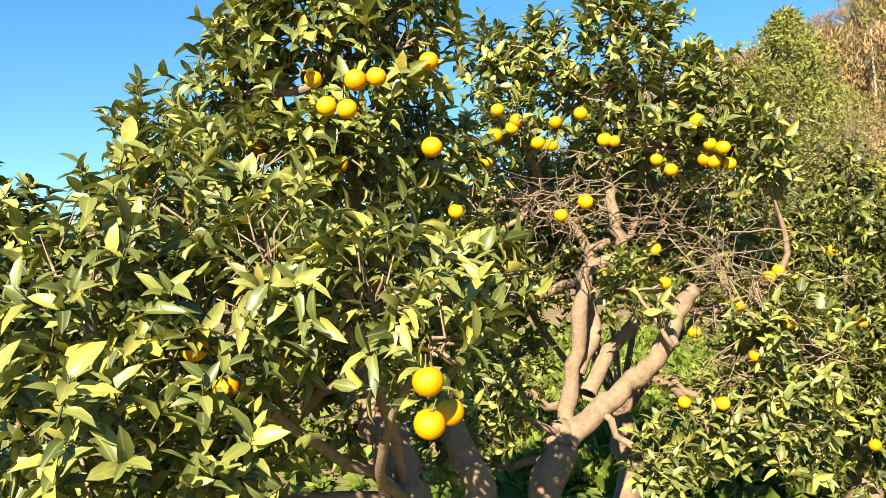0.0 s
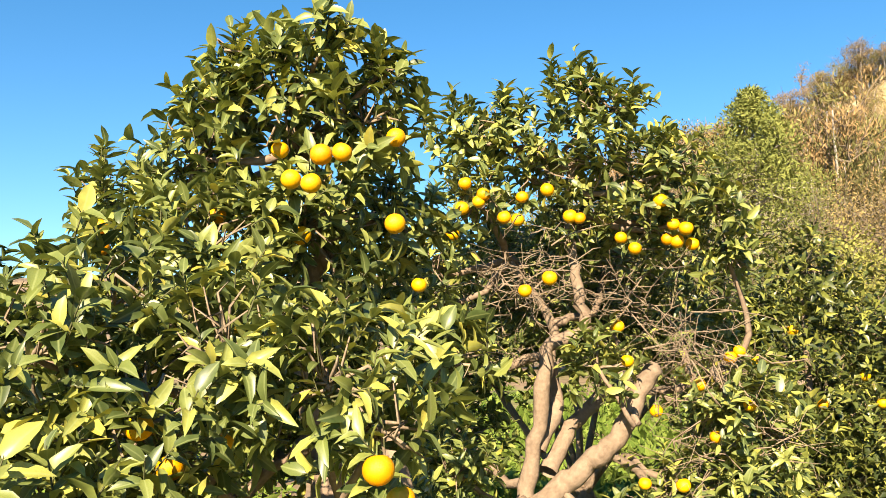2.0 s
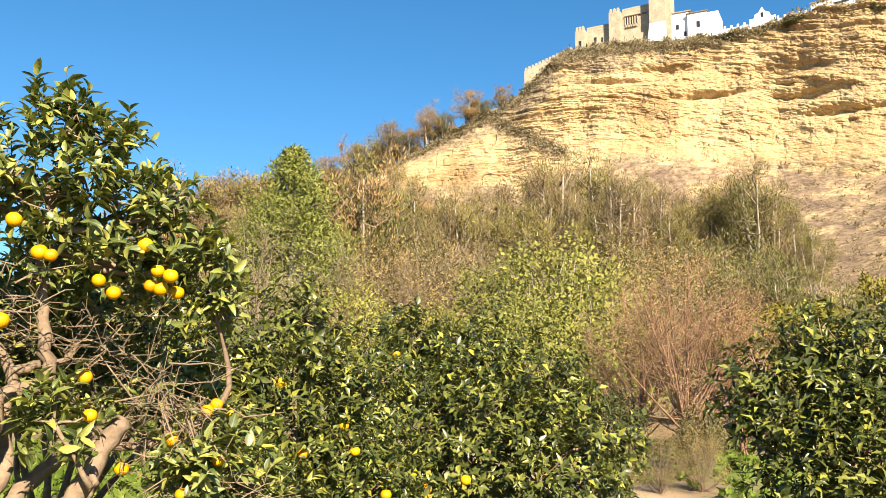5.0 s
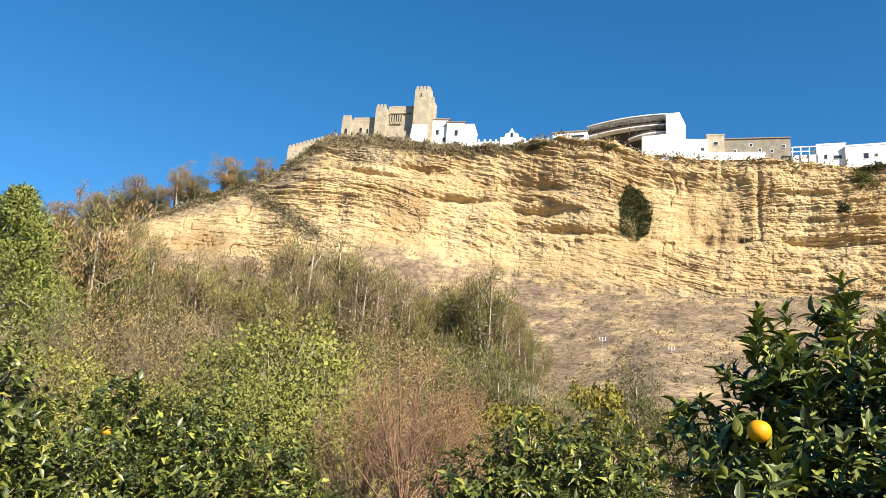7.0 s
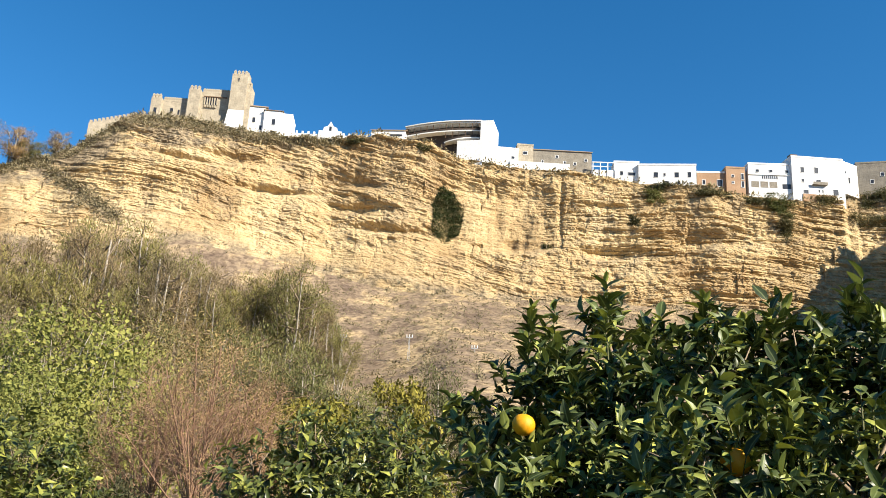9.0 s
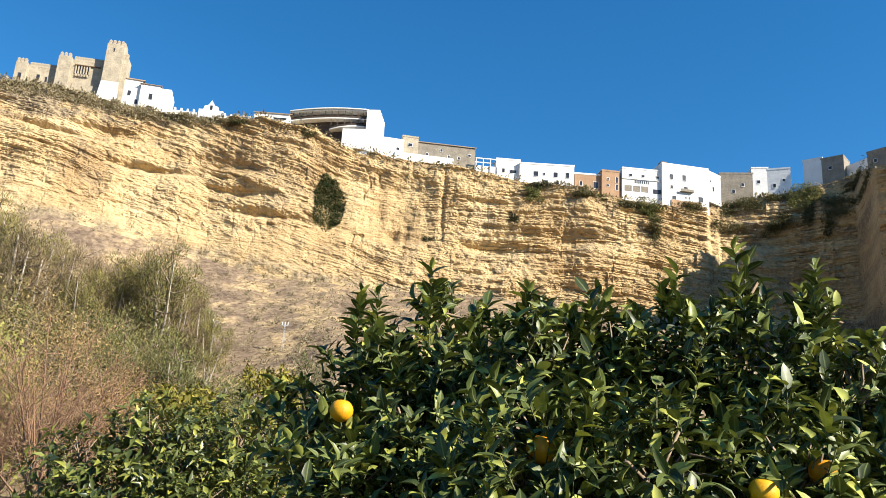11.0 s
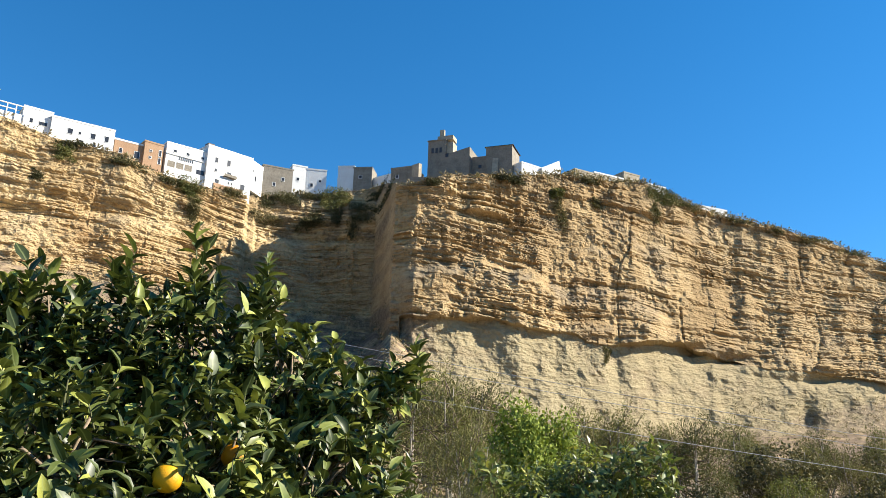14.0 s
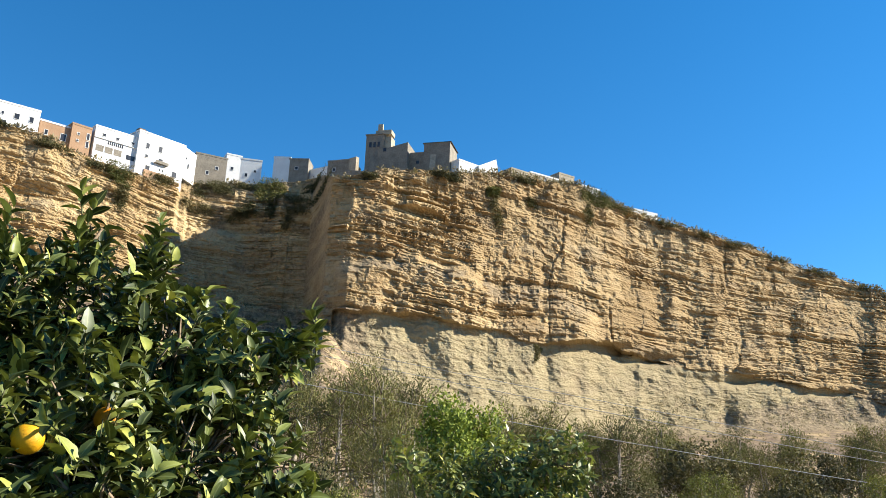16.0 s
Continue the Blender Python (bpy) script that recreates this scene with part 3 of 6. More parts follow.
def house(name, label, category, b0, b1, el0, el1, wall, depth=9.0, windows=(), roof="flat", back=3.0, back1=None, roof_mat=None, frame_mat=None, sunk=5.0, radii=None):
    """A block of walls with its roof and windows: windows as rows of x (share of width), z (m), w, h."""
    if radii:
        back, back1 = radii[0] - float(rim(b0)[0]), radii[1] - float(rim(b1)[0])
    m, w, r, z = seat_at(b0, b1, back, el0, back1)
    h = r * math.tan(radians(el1)) + EYE - z
    t = thing(name, label, category, m, "houses on the rim")
    piece("wall", boxes("wall", (0, w, 0, depth, -sunk, h)), wall, t)
    if roof == "flat":
        p = 0.35
        me = boxes("parapet", (-0.08, w + 0.08, -0.08, p, h, h + 0.5), (-0.08, w + 0.08, depth - p, depth + 0.08, h, h + 0.5), (-0.08, p, p, depth - p, h, h + 0.5), (w - p, w + 0.08, p, depth - p, h, h + 0.5))
        piece("parapet", me, roof_mat or wall, t)
        piece("roof", boxes("roof", (p, w - p, p, depth - p, h + 0.004, h + 0.12)), M_ROOF, t)
    elif roof == "hip":
        k, e = min(w, depth) * 0.45, 0.35
        v = [(-e, -e, h), (w + e, -e, h), (w + e, depth + e, h), (-e, depth + e, h), (k, depth / 2, h + k * 0.5), (w - k, depth / 2, h + k * 0.5)]
        v += [(a, b, h - 0.15) for a, b, _ in v[:4]]
        f = [(0, 1, 5, 4), (1, 2, 5, 5), (2, 3, 4, 5), (3, 0, 4, 4), (6, 7, 1, 0), (7, 8, 2, 1), (8, 9, 3, 2), (9, 6, 0, 3), (9, 8, 7, 6)]
        piece("roof", quick("roof", v, tri(f)), roof_mat or M_ROOF, t)
    elif roof == "gable":
        rise, e = 1.0 + depth * 0.12, 0.3
        v = [(-e, -e, h), (w + e, -e, h), (w + e, depth / 2, h + rise), (-e, depth / 2, h + rise), (-e, depth + e, h), (w + e, depth + e, h)]
        v += [(a, b, c - 0.2) for a, b, c in v]
        f = [(0, 1, 2, 3), (3, 2, 5, 4), (7, 6, 9, 8), (8, 9, 10, 11), (6, 7, 1, 0), (10, 4, 5, 11), (0, 3, 9, 6), (3, 4, 10, 9), (1, 7, 8, 2), (2, 8, 11, 5)]
        piece("roof", quick("roof", v, tri(f)), roof_mat or M_ROOF, t)
    for x, zz, a, b in windows:
        window(t, x * w, zz, a, b, frame_mat)
    return t, w, h


def merlons(parent, x0, x1, y, z, mat, n, size=(0.75, 0.6, 0.95), along="x"):
    v = np.array([(-size[0] / 2, -size[1] / 2, size[2]), (size[0] / 2, -size[1] / 2, size[2]), (size[0] / 2, size[1] / 2, size[2]), (-size[0] / 2, size[1] / 2, size[2]), (0, 0, size[2] + 0.45)])
    a, f = join([box_arrays(-size[0] / 2, size[0] / 2, -size[1] / 2, size[1] / 2, 0, size[2]), (v, [(0, 1, 4, 4), (1, 2, 4, 4), (2, 3, 4, 4), (3, 0, 4, 4)])])
    me = quick("merlon", a, tri(f))
    for k in range(n):
        u = x0 + (x1 - x0) * (k + 0.5) / n
        piece("merlon", me, mat, parent, m=pose(u, y, z) if along == "x" else pose(y, u, z, 0, 0, 90))


def wall_block(t, x0, x1, y0, y1, z0, z1, mat, name="wall", label=""):
    return piece(name, boxes(name, (x0, x1, y0, y1, z0, z1)), mat, t, label)


def build_castle():
    m, w, r, z = seat_at(43.0, 50.4, 8.0, 22.0, 5.0)
    k = r * math.tan(radians(1.0))  # metres to one degree

    def up(el):
        return r * math.tan(radians(el)) + EYE - z

    t = thing("castle", "old stone castle with battlements and a tall square keep", "castle", m)
    x = lambda b: (b - 43.0) / 7.4 * w
    # the long curtain wall in two lengths
    wall_block(t, x(43.95), x(45.95), 1.0, 3.0, -8, up(23.8), M_STONE)
    merlons(t, x(44.1), x(45.85), 1.3, up(23.8), M_STONE, 11)
    wall_block(t, x(46.6), x(48.85), 0.8, 3.0, -8, up(24.5), M_STONE)
    merlons(t, x(46.7), x(48.65), 1.1, up(24.5), M_STONE, 12)
    wall_block(t, x(46.3), x(48.7), 0.0, 0.8, -8, up(22.95), M_STONE, "buttress_wall")
    # towers
    wall_block(t, x(43.35), x(44.05), -0.5, 3.2, -8, up(23.85), M_STONE, "tower")
    merlons(t, x(43.37), x(44.02), -0.1, up(23.85), M_STONE, 3)
    wall_block(t, x(45.85), x(46.65), -1.0, 3.4, -8, up(24.5), M_STONE, "tower")
    merlons(t, x(45.87), x(46.63), -0.6, up(24.5), M_STONE, 3)
    keep = wall_block(t, x(48.72), x(49.8), -2.0, 2.6, -8, up(25.55), M_STONE, "keep", "tall square stone keep")
    merlons(t, x(48.75), x(49.78), -1.6, up(25.55), M_STONE, 4)
    merlons(t, -1.2, 2.4, x(49.73), up(25.55), M_STONE, 3, along="y")
    wall_block(t, x(49.802), x(50.1), -1.0, 3.5, -8, up(24.9), M_STONE, "tower")
    merlons(t, x(49.82), x(50.08), -0.6, up(24.9), M_STONE, 2)
    # battered foot of the keep
    v = [(x(48.45), -3.4, -8), (x(49.95), -3.4, -8), (x(49.8), -2.05, up(23.2)), (x(48.72), -2.05, up(23.2)), (x(48.45), -1.0, -8), (x(49.95), -1.0, -8)]
    piece("batter", quick("batter", v, tri([(0, 1, 2, 3), (0, 3, 4, 4), (1, 5, 2, 2)])), M_WHITE, t, "whitewashed battered foot of the keep")
    # gallery with columns in the curtain wall
    gx0, gx1, gz0, gz1 = x(46.9), x(47.75), up(23.65), up(24.15)
    piece("gallery", boxes("gallery", (gx0, gx1, 0.72, 0.797, gz0, gz1)), M_GLASS, t, "dark open gallery")
    for q in range(6):
        u = gx0 + (gx1 - gx0) * q / 5
        piece("column", boxes("column", (u - 0.16, u + 0.16, 0.5, 0.78, gz0, gz1)), M_STONE, t)
    for q in range(5):
        u = gx0 + (gx1 - gx0) * (q + 0.5) / 5
        piece("corbel", boxes("corbel", (u - 0.18, u + 0.18, 0.3, 0.79, gz0 - 0.9, gz0 - 0.1)), M_STONE, t)
    piece("cornice", boxes("cornice", (gx0 - 0.4, x(48.4), 0.35, 0.795, gz1 + 0.05, gz1 + 0.3)), M_WOOD, t, "dark timber eaves over the gallery")
    for bx, el, a, b in ((44.7, 23.05, 0.9, 1.3), (45.2, 22.9, 0.6, 1.6)):
        window(t, x(bx), up(el), a, b, M_STONE, 1.0)
    window(t, x(49.2), up(25.1), 0.4, 0.9, M_STONE, -2.0)
    window(t, x(43.7), up(22.7), 0.9, 2.2, M_STONE, -0.5)
    # low outer wall running down the slope
    m2, w2, r2, z2 = seat_at(39.6, 43.1, 8.0, 21.5, 8.0)
    o = thing("outer_wall", "low crenellated stone wall beside the castle", "wall", m2)
    h0, h1 = r2 * (math.tan(radians(21.2)) - math.tan(radians(21.5))), r2 * (math.tan(radians(22.25)) - math.tan(radians(21.5)))
    v = [(0, 0, -12), (w2, 0, -12), (w2, 0, h1), (0, 0, h0), (0, 0.8, -12), (w2, 0.8, -12), (w2, 0.8, h1), (0, 0.8, h0)]
    piece("wall", quick("wall", v, [(0, 1, 2, 3), (5, 4, 7, 6), (3, 2, 6, 7), (0, 3, 7, 4), (1, 5, 6, 2)]), M_STONE, o)
    for q in range(14):
        u = (q + 0.5) / 14
        piece("merlon", boxes("merlon", (-0.35, 0.35, 0, 0.8, -0.3, 0.8)), M_STONE, o, m=pose(u * w2, 0, h0 + (h1 - h0) * u))


build_castle()
house("house", "white house with brown eaves against the castle keep", "house", 50.05, 51.2, 22.4, 24.15, M_WHITE, 7, [(0.35, 3.2, 0.9, 1.6), (0.8, 0.9, 0.8, 1.5)], "gable", 5)
house("house", "white two-storey house beside the castle", "house", 51.15, 52.45, 22.4, 24.05, M_WHITE, 7, [(0.55, 3.2, 1.0, 1.9), (0.5, 0.4, 0.9, 0.8)], "hip", 4)
house("house", "white annexe at the end of the castle row", "house", 52.4, 53.2, 22.4, 23.85, M_WHITE, 8, [], "flat", 4.5)


def build_gable():
    m, w, r, z = seat_at(55.5, 56.6, 3, 23.0)
    t = thing("bell_gable", "small white scalloped gable on a low wall", "gable", m)
    bm = bmesh.new()
    out = [(-1.2, -2), (w + 1.2, -2), (w + 1.2, 0.9), (w, 0.9), (w - 0.3, 2.0), (w * 0.7, 2.4), (w * 0.58, 3.3), (w * 0.5, 3.9), (w * 0.42, 3.3), (w * 0.3, 2.4), (0.3, 2.0), (0, 0.9), (-1.2, 0.9)]
    f = bm.faces.new([bm.verts.new((a, 0, b)) for a, b in out])
    e = bmesh.ops.extrude_face_region(bm, geom=[f])
    bmesh.ops.translate(bm, vec=(0, 0.7, 0), verts=[v for v in e["geom"] if isinstance(v, bmesh.types.BMVert)])
    bmesh.ops.recalc_face_normals(bm, faces=bm.faces)
    me = bpy.data.meshes.new("gable")
    bm.to_mesh(me)
    bm.free()
    piece("wall", me, M_WHITE, t)
    piece("niche", boxes("niche", (w * 0.42, w * 0.58, -0.05, -0.003, 0.9, 2.3)), M_GLASS, t)
    m, w, r, z = seat_at(53.4, 59.0, 3.5, 22.8)
    t = thing("terrace_wall", "low white terrace wall with square piers on the rim", "wall", m)
    piece("wall", boxes("wall", (0, w, 0, 0.4, -3, 0.5)), M_WHITE, t)
    pier = boxes("pier", (-0.25, 0.25, -0.08, 0.48, -1, 1.25))
    for q in range(13):
        piece("pier", pier, M_WHITE, t, m=pose(w * (q + 0.5) / 13, 0, 0))


build_gable()


# Timber darkened to stand for the shade under the hotel balconies; rails share it.
M_SHADE = surface("shaded_timber", (0.03, 0.022, 0.017), (0.07, 0.05, 0.038), 2.0, 0.7, 0.2)


def build_hotel():
    house("house", "low white pavilion with a shaded porch on the rim", "house", 59.1, 61.6, 22.75, 23.65, M_WHITE, 8, [(0.22, 0.9, 2.2, 1.2), (0.75, 2.2, 3.6, 0.7)], "gable", 3)
    m, w, r, z = seat_at(61.6, 68.3, 6, 22.3, 2.0)
    k = r * math.tan(radians(1.0))
    t = thing("hotel", "white hotel with long curved balconies over the cliff", "hotel", m)
    top = r * math.tan(radians(24.55)) + EYE - z

    def bow(u):
        return -2.5 * math.sin(math.pi * (0.25 + 0.65 * u)) + 2.2

    n = 24

    def ribbon(name, y_off, thick, z0f, z1f, x0=0.0, x1=0.86):
        v = []
        for q in range(n + 1):
            u = q / n
            xx, yy = (x0 + (x1 - x0) * u) * w, bow(u)
            a, b = z0f(u), z1f(u)
            v += [(xx, yy + y_off, a), (xx, yy + y_off, b), (xx, yy + y_off + thick, b), (xx, yy + y_off + thick, a)]
        f = []
        for q in range(n):
            i, j = 4 * q, 4 * q + 4
            f += [(i, j, j + 1, i + 1), (i + 1, j + 1, j + 2, i + 2), (i + 2, j + 2, j + 3, i + 3), (i + 3, j + 3, j, i)]
        f += [(0, 1, 2, 3), (4 * n + 3, 4 * n + 2, 4 * n + 1, 4 * n)]
        return quick(name, v, f)

    slope = lambda z1: (lambda u: z1 - (1 - u) ** 1.5 * top * 0.13)
    piece("wall", ribbon("wall", 2.6, 8, lambda u: -6, slope(top - 0.6)), M_SHADE, t, "timber back wall coloured dark for balcony shade")
    for lev in (top - 0.45, top - 3.0, top - 5.4):
        piece("balcony_slab", ribbon("balcony_slab", 0, 3.0, slope(lev), slope(lev + 0.3), 0.0 if lev > top - 4 else 0.45, 0.86), M_WHITE, t)
        if lev < top - 1:
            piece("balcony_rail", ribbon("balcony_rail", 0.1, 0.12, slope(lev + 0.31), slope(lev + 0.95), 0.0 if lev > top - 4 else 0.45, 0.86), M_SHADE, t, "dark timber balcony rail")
    for lev in (top - 2.5, top - 4.9):
        for q in range(12):
            u = (q + 0.5) / 12
            if lev > top - 4 or u > 0.5:
                piece("post", boxes("post", (-0.08, 0.08, -0.08, 0.08, 0, 2.0)), M_WOOD, t, m=pose(u * 0.86 * w, bow(u) + 0.35, lev - (1 - u) ** 1.5 * top * 0.13))
    piece("roof", ribbon("roof", -0.5, 10, slope(top - 0.02), slope(top + 0.25)), M_WHITE, t)
    wall_block(t, w * 0.862, w, -1.2, 8, -6, top - 0.9, M_WHITE, "end_block", "white end block")
    wall_block(t, w * 0.62, w * 0.9, -2.2, 1.0, -6, top - 7.4, M_WHITE, "base_wall", "white base wall")
    house("house", "white stepped terrace below the hotel", "house", 68.2, 70.2, 21.7, 22.85, M_WHITE, 8, [(0.8, 2.2, 0.9, 0.8)], "flat", 3)
    house("house", "half-ruined white and stone house on the rim", "house", 70.1, 71.3, 21.7, 23.1, M_STONE, 7, [(0.5, 3.6, 1.2, 0.9)], "flat", 4)
    house("warehouse", "long grey rendered building with a low tiled roof", "building", 71.2, 75.6, 21.6, 22.75, M_GREYSTONE, 9, [(0.42, 2.9, 0.7, 0.8), (0.9, 2.2, 0.8, 0.8), (0.18, 1.2, 0.6, 0.8), (0.55, 1.2, 0.6, 0.8), (0.72, 1.0, 0.7, 0.8)], "gable", 5)
    house("terrace_wall", "white retaining wall along the rim", "wall", 69.6, 74.0, 21.3, 21.95, M_WHITE, 2, [], "none", 2.5)
    m, w, r, z = seat_at(75.7, 77.3, 3, 21.2)
    t = thing("pergola", "white terrace pergola on the rim", "pergola", m)
    for q in range(4):
        piece("post", boxes("post", (w * q / 3 - 0.12, w * q / 3 + 0.12, 0, 0.24, -1, 3.3)), M_WHITE, t)
    piece("beam", boxes("beam", (-0.2, w + 0.2, -0.05, 0.3, 3.3, 3.55)), M_WHITE, t)
    piece("beam", boxes("beam", (-0.2, w + 0.2, 3.2, 3.5, 3.3, 3.55)), M_WHITE, t)
    piece("wall", boxes("wall", (-0.3, w + 0.3, 0.32, 5, -4, 1.2)), M_WHITE, t)


build_hotel()
house("house", "small white house with terraces on the rim", "house", 77.2, 79.0, 20.6, 21.9, M_WHITE, 8, [(0.3, 2.0, 0.8, 1.2), (0.7, 1.9, 2.0, 1.0)], "flat", 4)
house("house", "long white row house with several windows", "house", 78.95, 82.95, 20.1, 21.6, M_WHITE, 9, [(0.3, 3.2, 1.2, 1.5), (0.45, 3.6, 0.6, 0.8), (0.66, 3.2, 1.2, 1.5), (0.88, 3.2, 1.0, 1.6), (0.48, 0.9, 1.3, 1.2), (0.7, 1.0, 0.8, 0.7), (0.9, 1.0, 0.8, 0.7)], "flat", 3)
house("house", "ochre house with a white terrace above it", "house", 83.0, 85.0, 20.0, 20.95, M_OCHRE, 8, [(0.22, 0.8, 0.8, 1.4), (0.75, 0.3, 1.4, 2.0)], "flat", 4, roof_mat=M_WHITE)
house("house", "narrow ochre house with dark openings", "house", 84.95, 86.2, 19.8, 21.15, M_OCHRE, 8, [(0.35, 3.6, 0.6, 0.6), (0.85, 2.9, 0.7, 1.8), (0.35, 1.6, 0.6, 0.6), (0.85, 0.6, 0.7, 1.8)], "flat", 3)


def build_big_white():
    t, w, h = house("house", "white house with glazed gallery and arches", "house", 86.4, 89.3, 19.5, 21.2, M_WHITE, 9, [(0.2, 5.6, 0.9, 0.8), (0.5, 5.6, 0.9, 0.8), (0.85, 5.6, 0.8, 0.8)], "flat", 3)
    for q in range(8):
        piece("arch", boxes("arch", (w * (0.3 + 0.045 * q), w * (0.3 + 0.045 * q) + 0.3, -0.06, -0.003, 3.6, 4.5)), M_GLASS, t)
    for q in range(3):
        piece("shutter", boxes("shutter", (w * (0.06 + 0.2 * q), w * (0.06 + 0.2 * q) + 2.1, -0.06, -0.003, 1.0, 2.8)), M_GREYSTONE, t, "grey roller shutter")
    piece("ledge", boxes("ledge", (0, w, -0.25, -0.003, 4.75, 4.95)), M_WHITE, t)
    piece("opening", boxes("opening", (w * 0.74, w * 0.97, -0.05, -0.004, 0.8, 2.2)), M_GLASS, t)
    t, w, h = house("house", "tall plain white house with a small balcony", "house", 89.2, 92.35, 18.9, 21.3, M_WHITE, 10, [(0.2, 6.9, 1.0, 1.6), (0.47, 6.9, 1.1, 1.8), (0.2, 4.1, 0.8, 0.9), (0.5, 3.6, 1.3, 1.4), (0.25, 0.6, 1.3, 1.2), (0.82, 0.8, 1.5, 1.6), (0.5, 1.2, 0.4, 0.8), (0.57, 1.2, 0.4, 0.8)], "flat", sunk=3, radii=(236.5, 243.5))
    piece("balcony", boxes("balcony", (w * 0.37, w * 0.65, -0.9, -0.003, 3.3, 3.45), (w * 0.37, w * 0.65, -0.9, -0.85, 3.45, 4.1)), M_GREYSTONE, t, "grey railed balcony")
    piece("brick_foot", boxes("brick_foot", (w * 0.18, w * 0.8, -0.3, -0.003, -2, 0.5)), M_OCHRE, t, "ochre foot of the wall")
    piece("roof_tank", boxes("roof_tank", (w * 0.02, w * 0.16, 1, 3, h + 0.1, h + 1.3)), M_WOOD, t, "dark tank on the roof")
    house("house", "narrow white annexe with two windows", "house", 92.3, 93.15, 19.2, 20.7, M_WHITE, 8, [(0.2, 4.2, 0.6, 0.7), (0.4, 1.6, 0.9, 1.7)], "flat", sunk=2, radii=(244, 250))


build_big_white()
house("house", "grey unplastered stone house with small openings", "house", 93.1, 95.3, 19.2, 20.65, M_GREYSTONE, 8, [(0.68, 3.2, 0.9, 1.1), (0.4, 1.0, 0.9, 1.2)], "flat", 3, 3, sunk=2.5)
house("house", "white cube house above the recess", "house", 95.2, 96.3, 19.5, 20.9, M_WHITE, 7, [(0.4, 2.2, 0.9, 1.0)], "flat", 3, sunk=2.5)
house("house", "white house with an outside stair", "house", 96.2, 97.7, 19.4, 20.75, M_WHITE, 7, [(0.3, 1.0, 0.8, 1.2), (0.7, 2.8, 0.7, 0.8)], "flat", 3, sunk=2.5)
house("house", "low white house behind the trees", "house", 98.5, 99.7, 19.9, 21.15, M_WHITE, 7, [], "flat", 4, sunk=2)
house("house", "grey stone house with a white side", "house", 99.6, 101.0, 19.8, 21.15, M_GREYSTONE, 7, [(0.4, 3.4, 1.0, 1.0)], "flat", 4, sunk=2)
house("terrace_wall", "white garden wall on the rim", "wall", 100.9, 102.4, 19.9, 20.7, M_WHITE, 1.0, [], "none", sunk=2, radii=(260, 254))
house("house", "low dark stone building near the church", "building", 102.4, 104.0, 20.2, 21.3, M_GREYSTONE, 8, [(0.3, 2.0, 0.8, 1.0)], "flat", sunk=2, radii=(228, 225))
house("house", "ruined stone gable near the church", "ruin", 103.95, 104.45, 20.2, 21.65, M_STONE, 1.2, [], "none", radii=(224, 222))
house("terrace_wall", "long grey stone wall below the church", "wall", 103.8, 108.9, 20.2, 20.8, M_GREYSTONE, 1.2, [], "none", radii=(216, 215))


def build_church():
    m, w, r, z = seat_at(105.0, 112.0, 24, 20.7, 5.0)

    def up(el):
        return r * math.tan(radians(el)) + EYE - z

    x = lambda b: (b - 105.0) / 7.0 * w
    t = thing("church", "old grey stone church with a bell tower", "church", m)
    tower = wall_block(t, x(105.1), x(106.45), 0, 4.6, -5, up(23.6), M_GREYSTONE, "bell_tower")
    piece("cornice", boxes("cornice", (x(105.1) - 0.25, x(106.45) + 0.25, -0.25, 4.85, up(23.6), up(23.6) + 0.3)), M_GREYSTONE, t)
    wall_block(t, x(105.75), x(106.95), 0.6, 4.2, up(23.6) + 0.31, up(23.95), M_STONE, "belfry")
    wall_block(t, x(105.9), x(106.25), 0.8, 1.6, up(23.95), up(24.4), M_STONE, "belfry_gable")
    wall_block(t, x(106.46), x(106.95), 0.8, 4.4, -5, up(23.5), M_STONE, "stair_turret")
    for q in range(3):
        window(t, x(105.45) + q * 1.3, up(22.75), 0.8, 1.7, M_GREYSTONE)
    nave = wall_block(t, x(105.25), x(108.4), -1.6, 9, -5, up(21.75), M_GREYSTONE, "nave")
    v = [(x(106.2), -1.6, up(21.75)), (x(108.4), -1.6, up(21.75)), (x(108.4), -1.6, up(22.8)), (x(106.2), -1.6, up(22.35)), (x(106.2), 9, up(21.75)), (x(108.4), 9, up(21.75)), (x(108.4), 9, up(22.8)), (x(106.2), 9, up(22.35))]
    piece("nave_gable", quick("nave_gable", v, [(0, 1, 2, 3), (5, 4, 7, 6), (3, 2, 6, 7), (0, 3, 7, 4), (1, 5, 6, 2)]), M_GREYSTONE, t)
    window(t, x(106.7), up(22.25), 1.0, 1.2, M_GREYSTONE, -1.6)
    wall_block(t, x(108.4), x(109.6), 1.0, 9, -5, up(22.3), M_GREYSTONE, "side_aisle")
    window(t, x(109.0), up(21.5), 1.0, 1.0, M_GREYSTONE, 1.0)
    wall_block(t, x(109.5), x(111.4), 0, 9, -5, up(22.8), M_GREYSTONE, "transept")
    k = [(x(109.4), -0.3, up(22.8)), (x(111.5), -0.3, up(22.8)), (x(111.5), 9.3, up(22.8)), (x(109.4), 9.3, up(22.8)), (x(110.45), 4.5, up(23.25))]
    piece("roof", quick("roof", k, tri([(0, 1, 4, 4), (1, 2, 4, 4), (2, 3, 4, 4), (3, 0, 4, 4)])), M_ROOF, t)
    v = [(x(110.0), -2.2, -5), (x(110.4), -2.2, -5), (x(110.4), -0.003, up(22.0)), (x(110.0), -0.003, up(22.0)), (x(110.0), -0.003, -5), (x(110.4), -0.003, -5)]
    piece("buttress", quick("buttress", v, tri([(0, 1, 2, 3), (0, 3, 4, 4), (1, 5, 2, 2)])), M_STONE, t)


build_church()
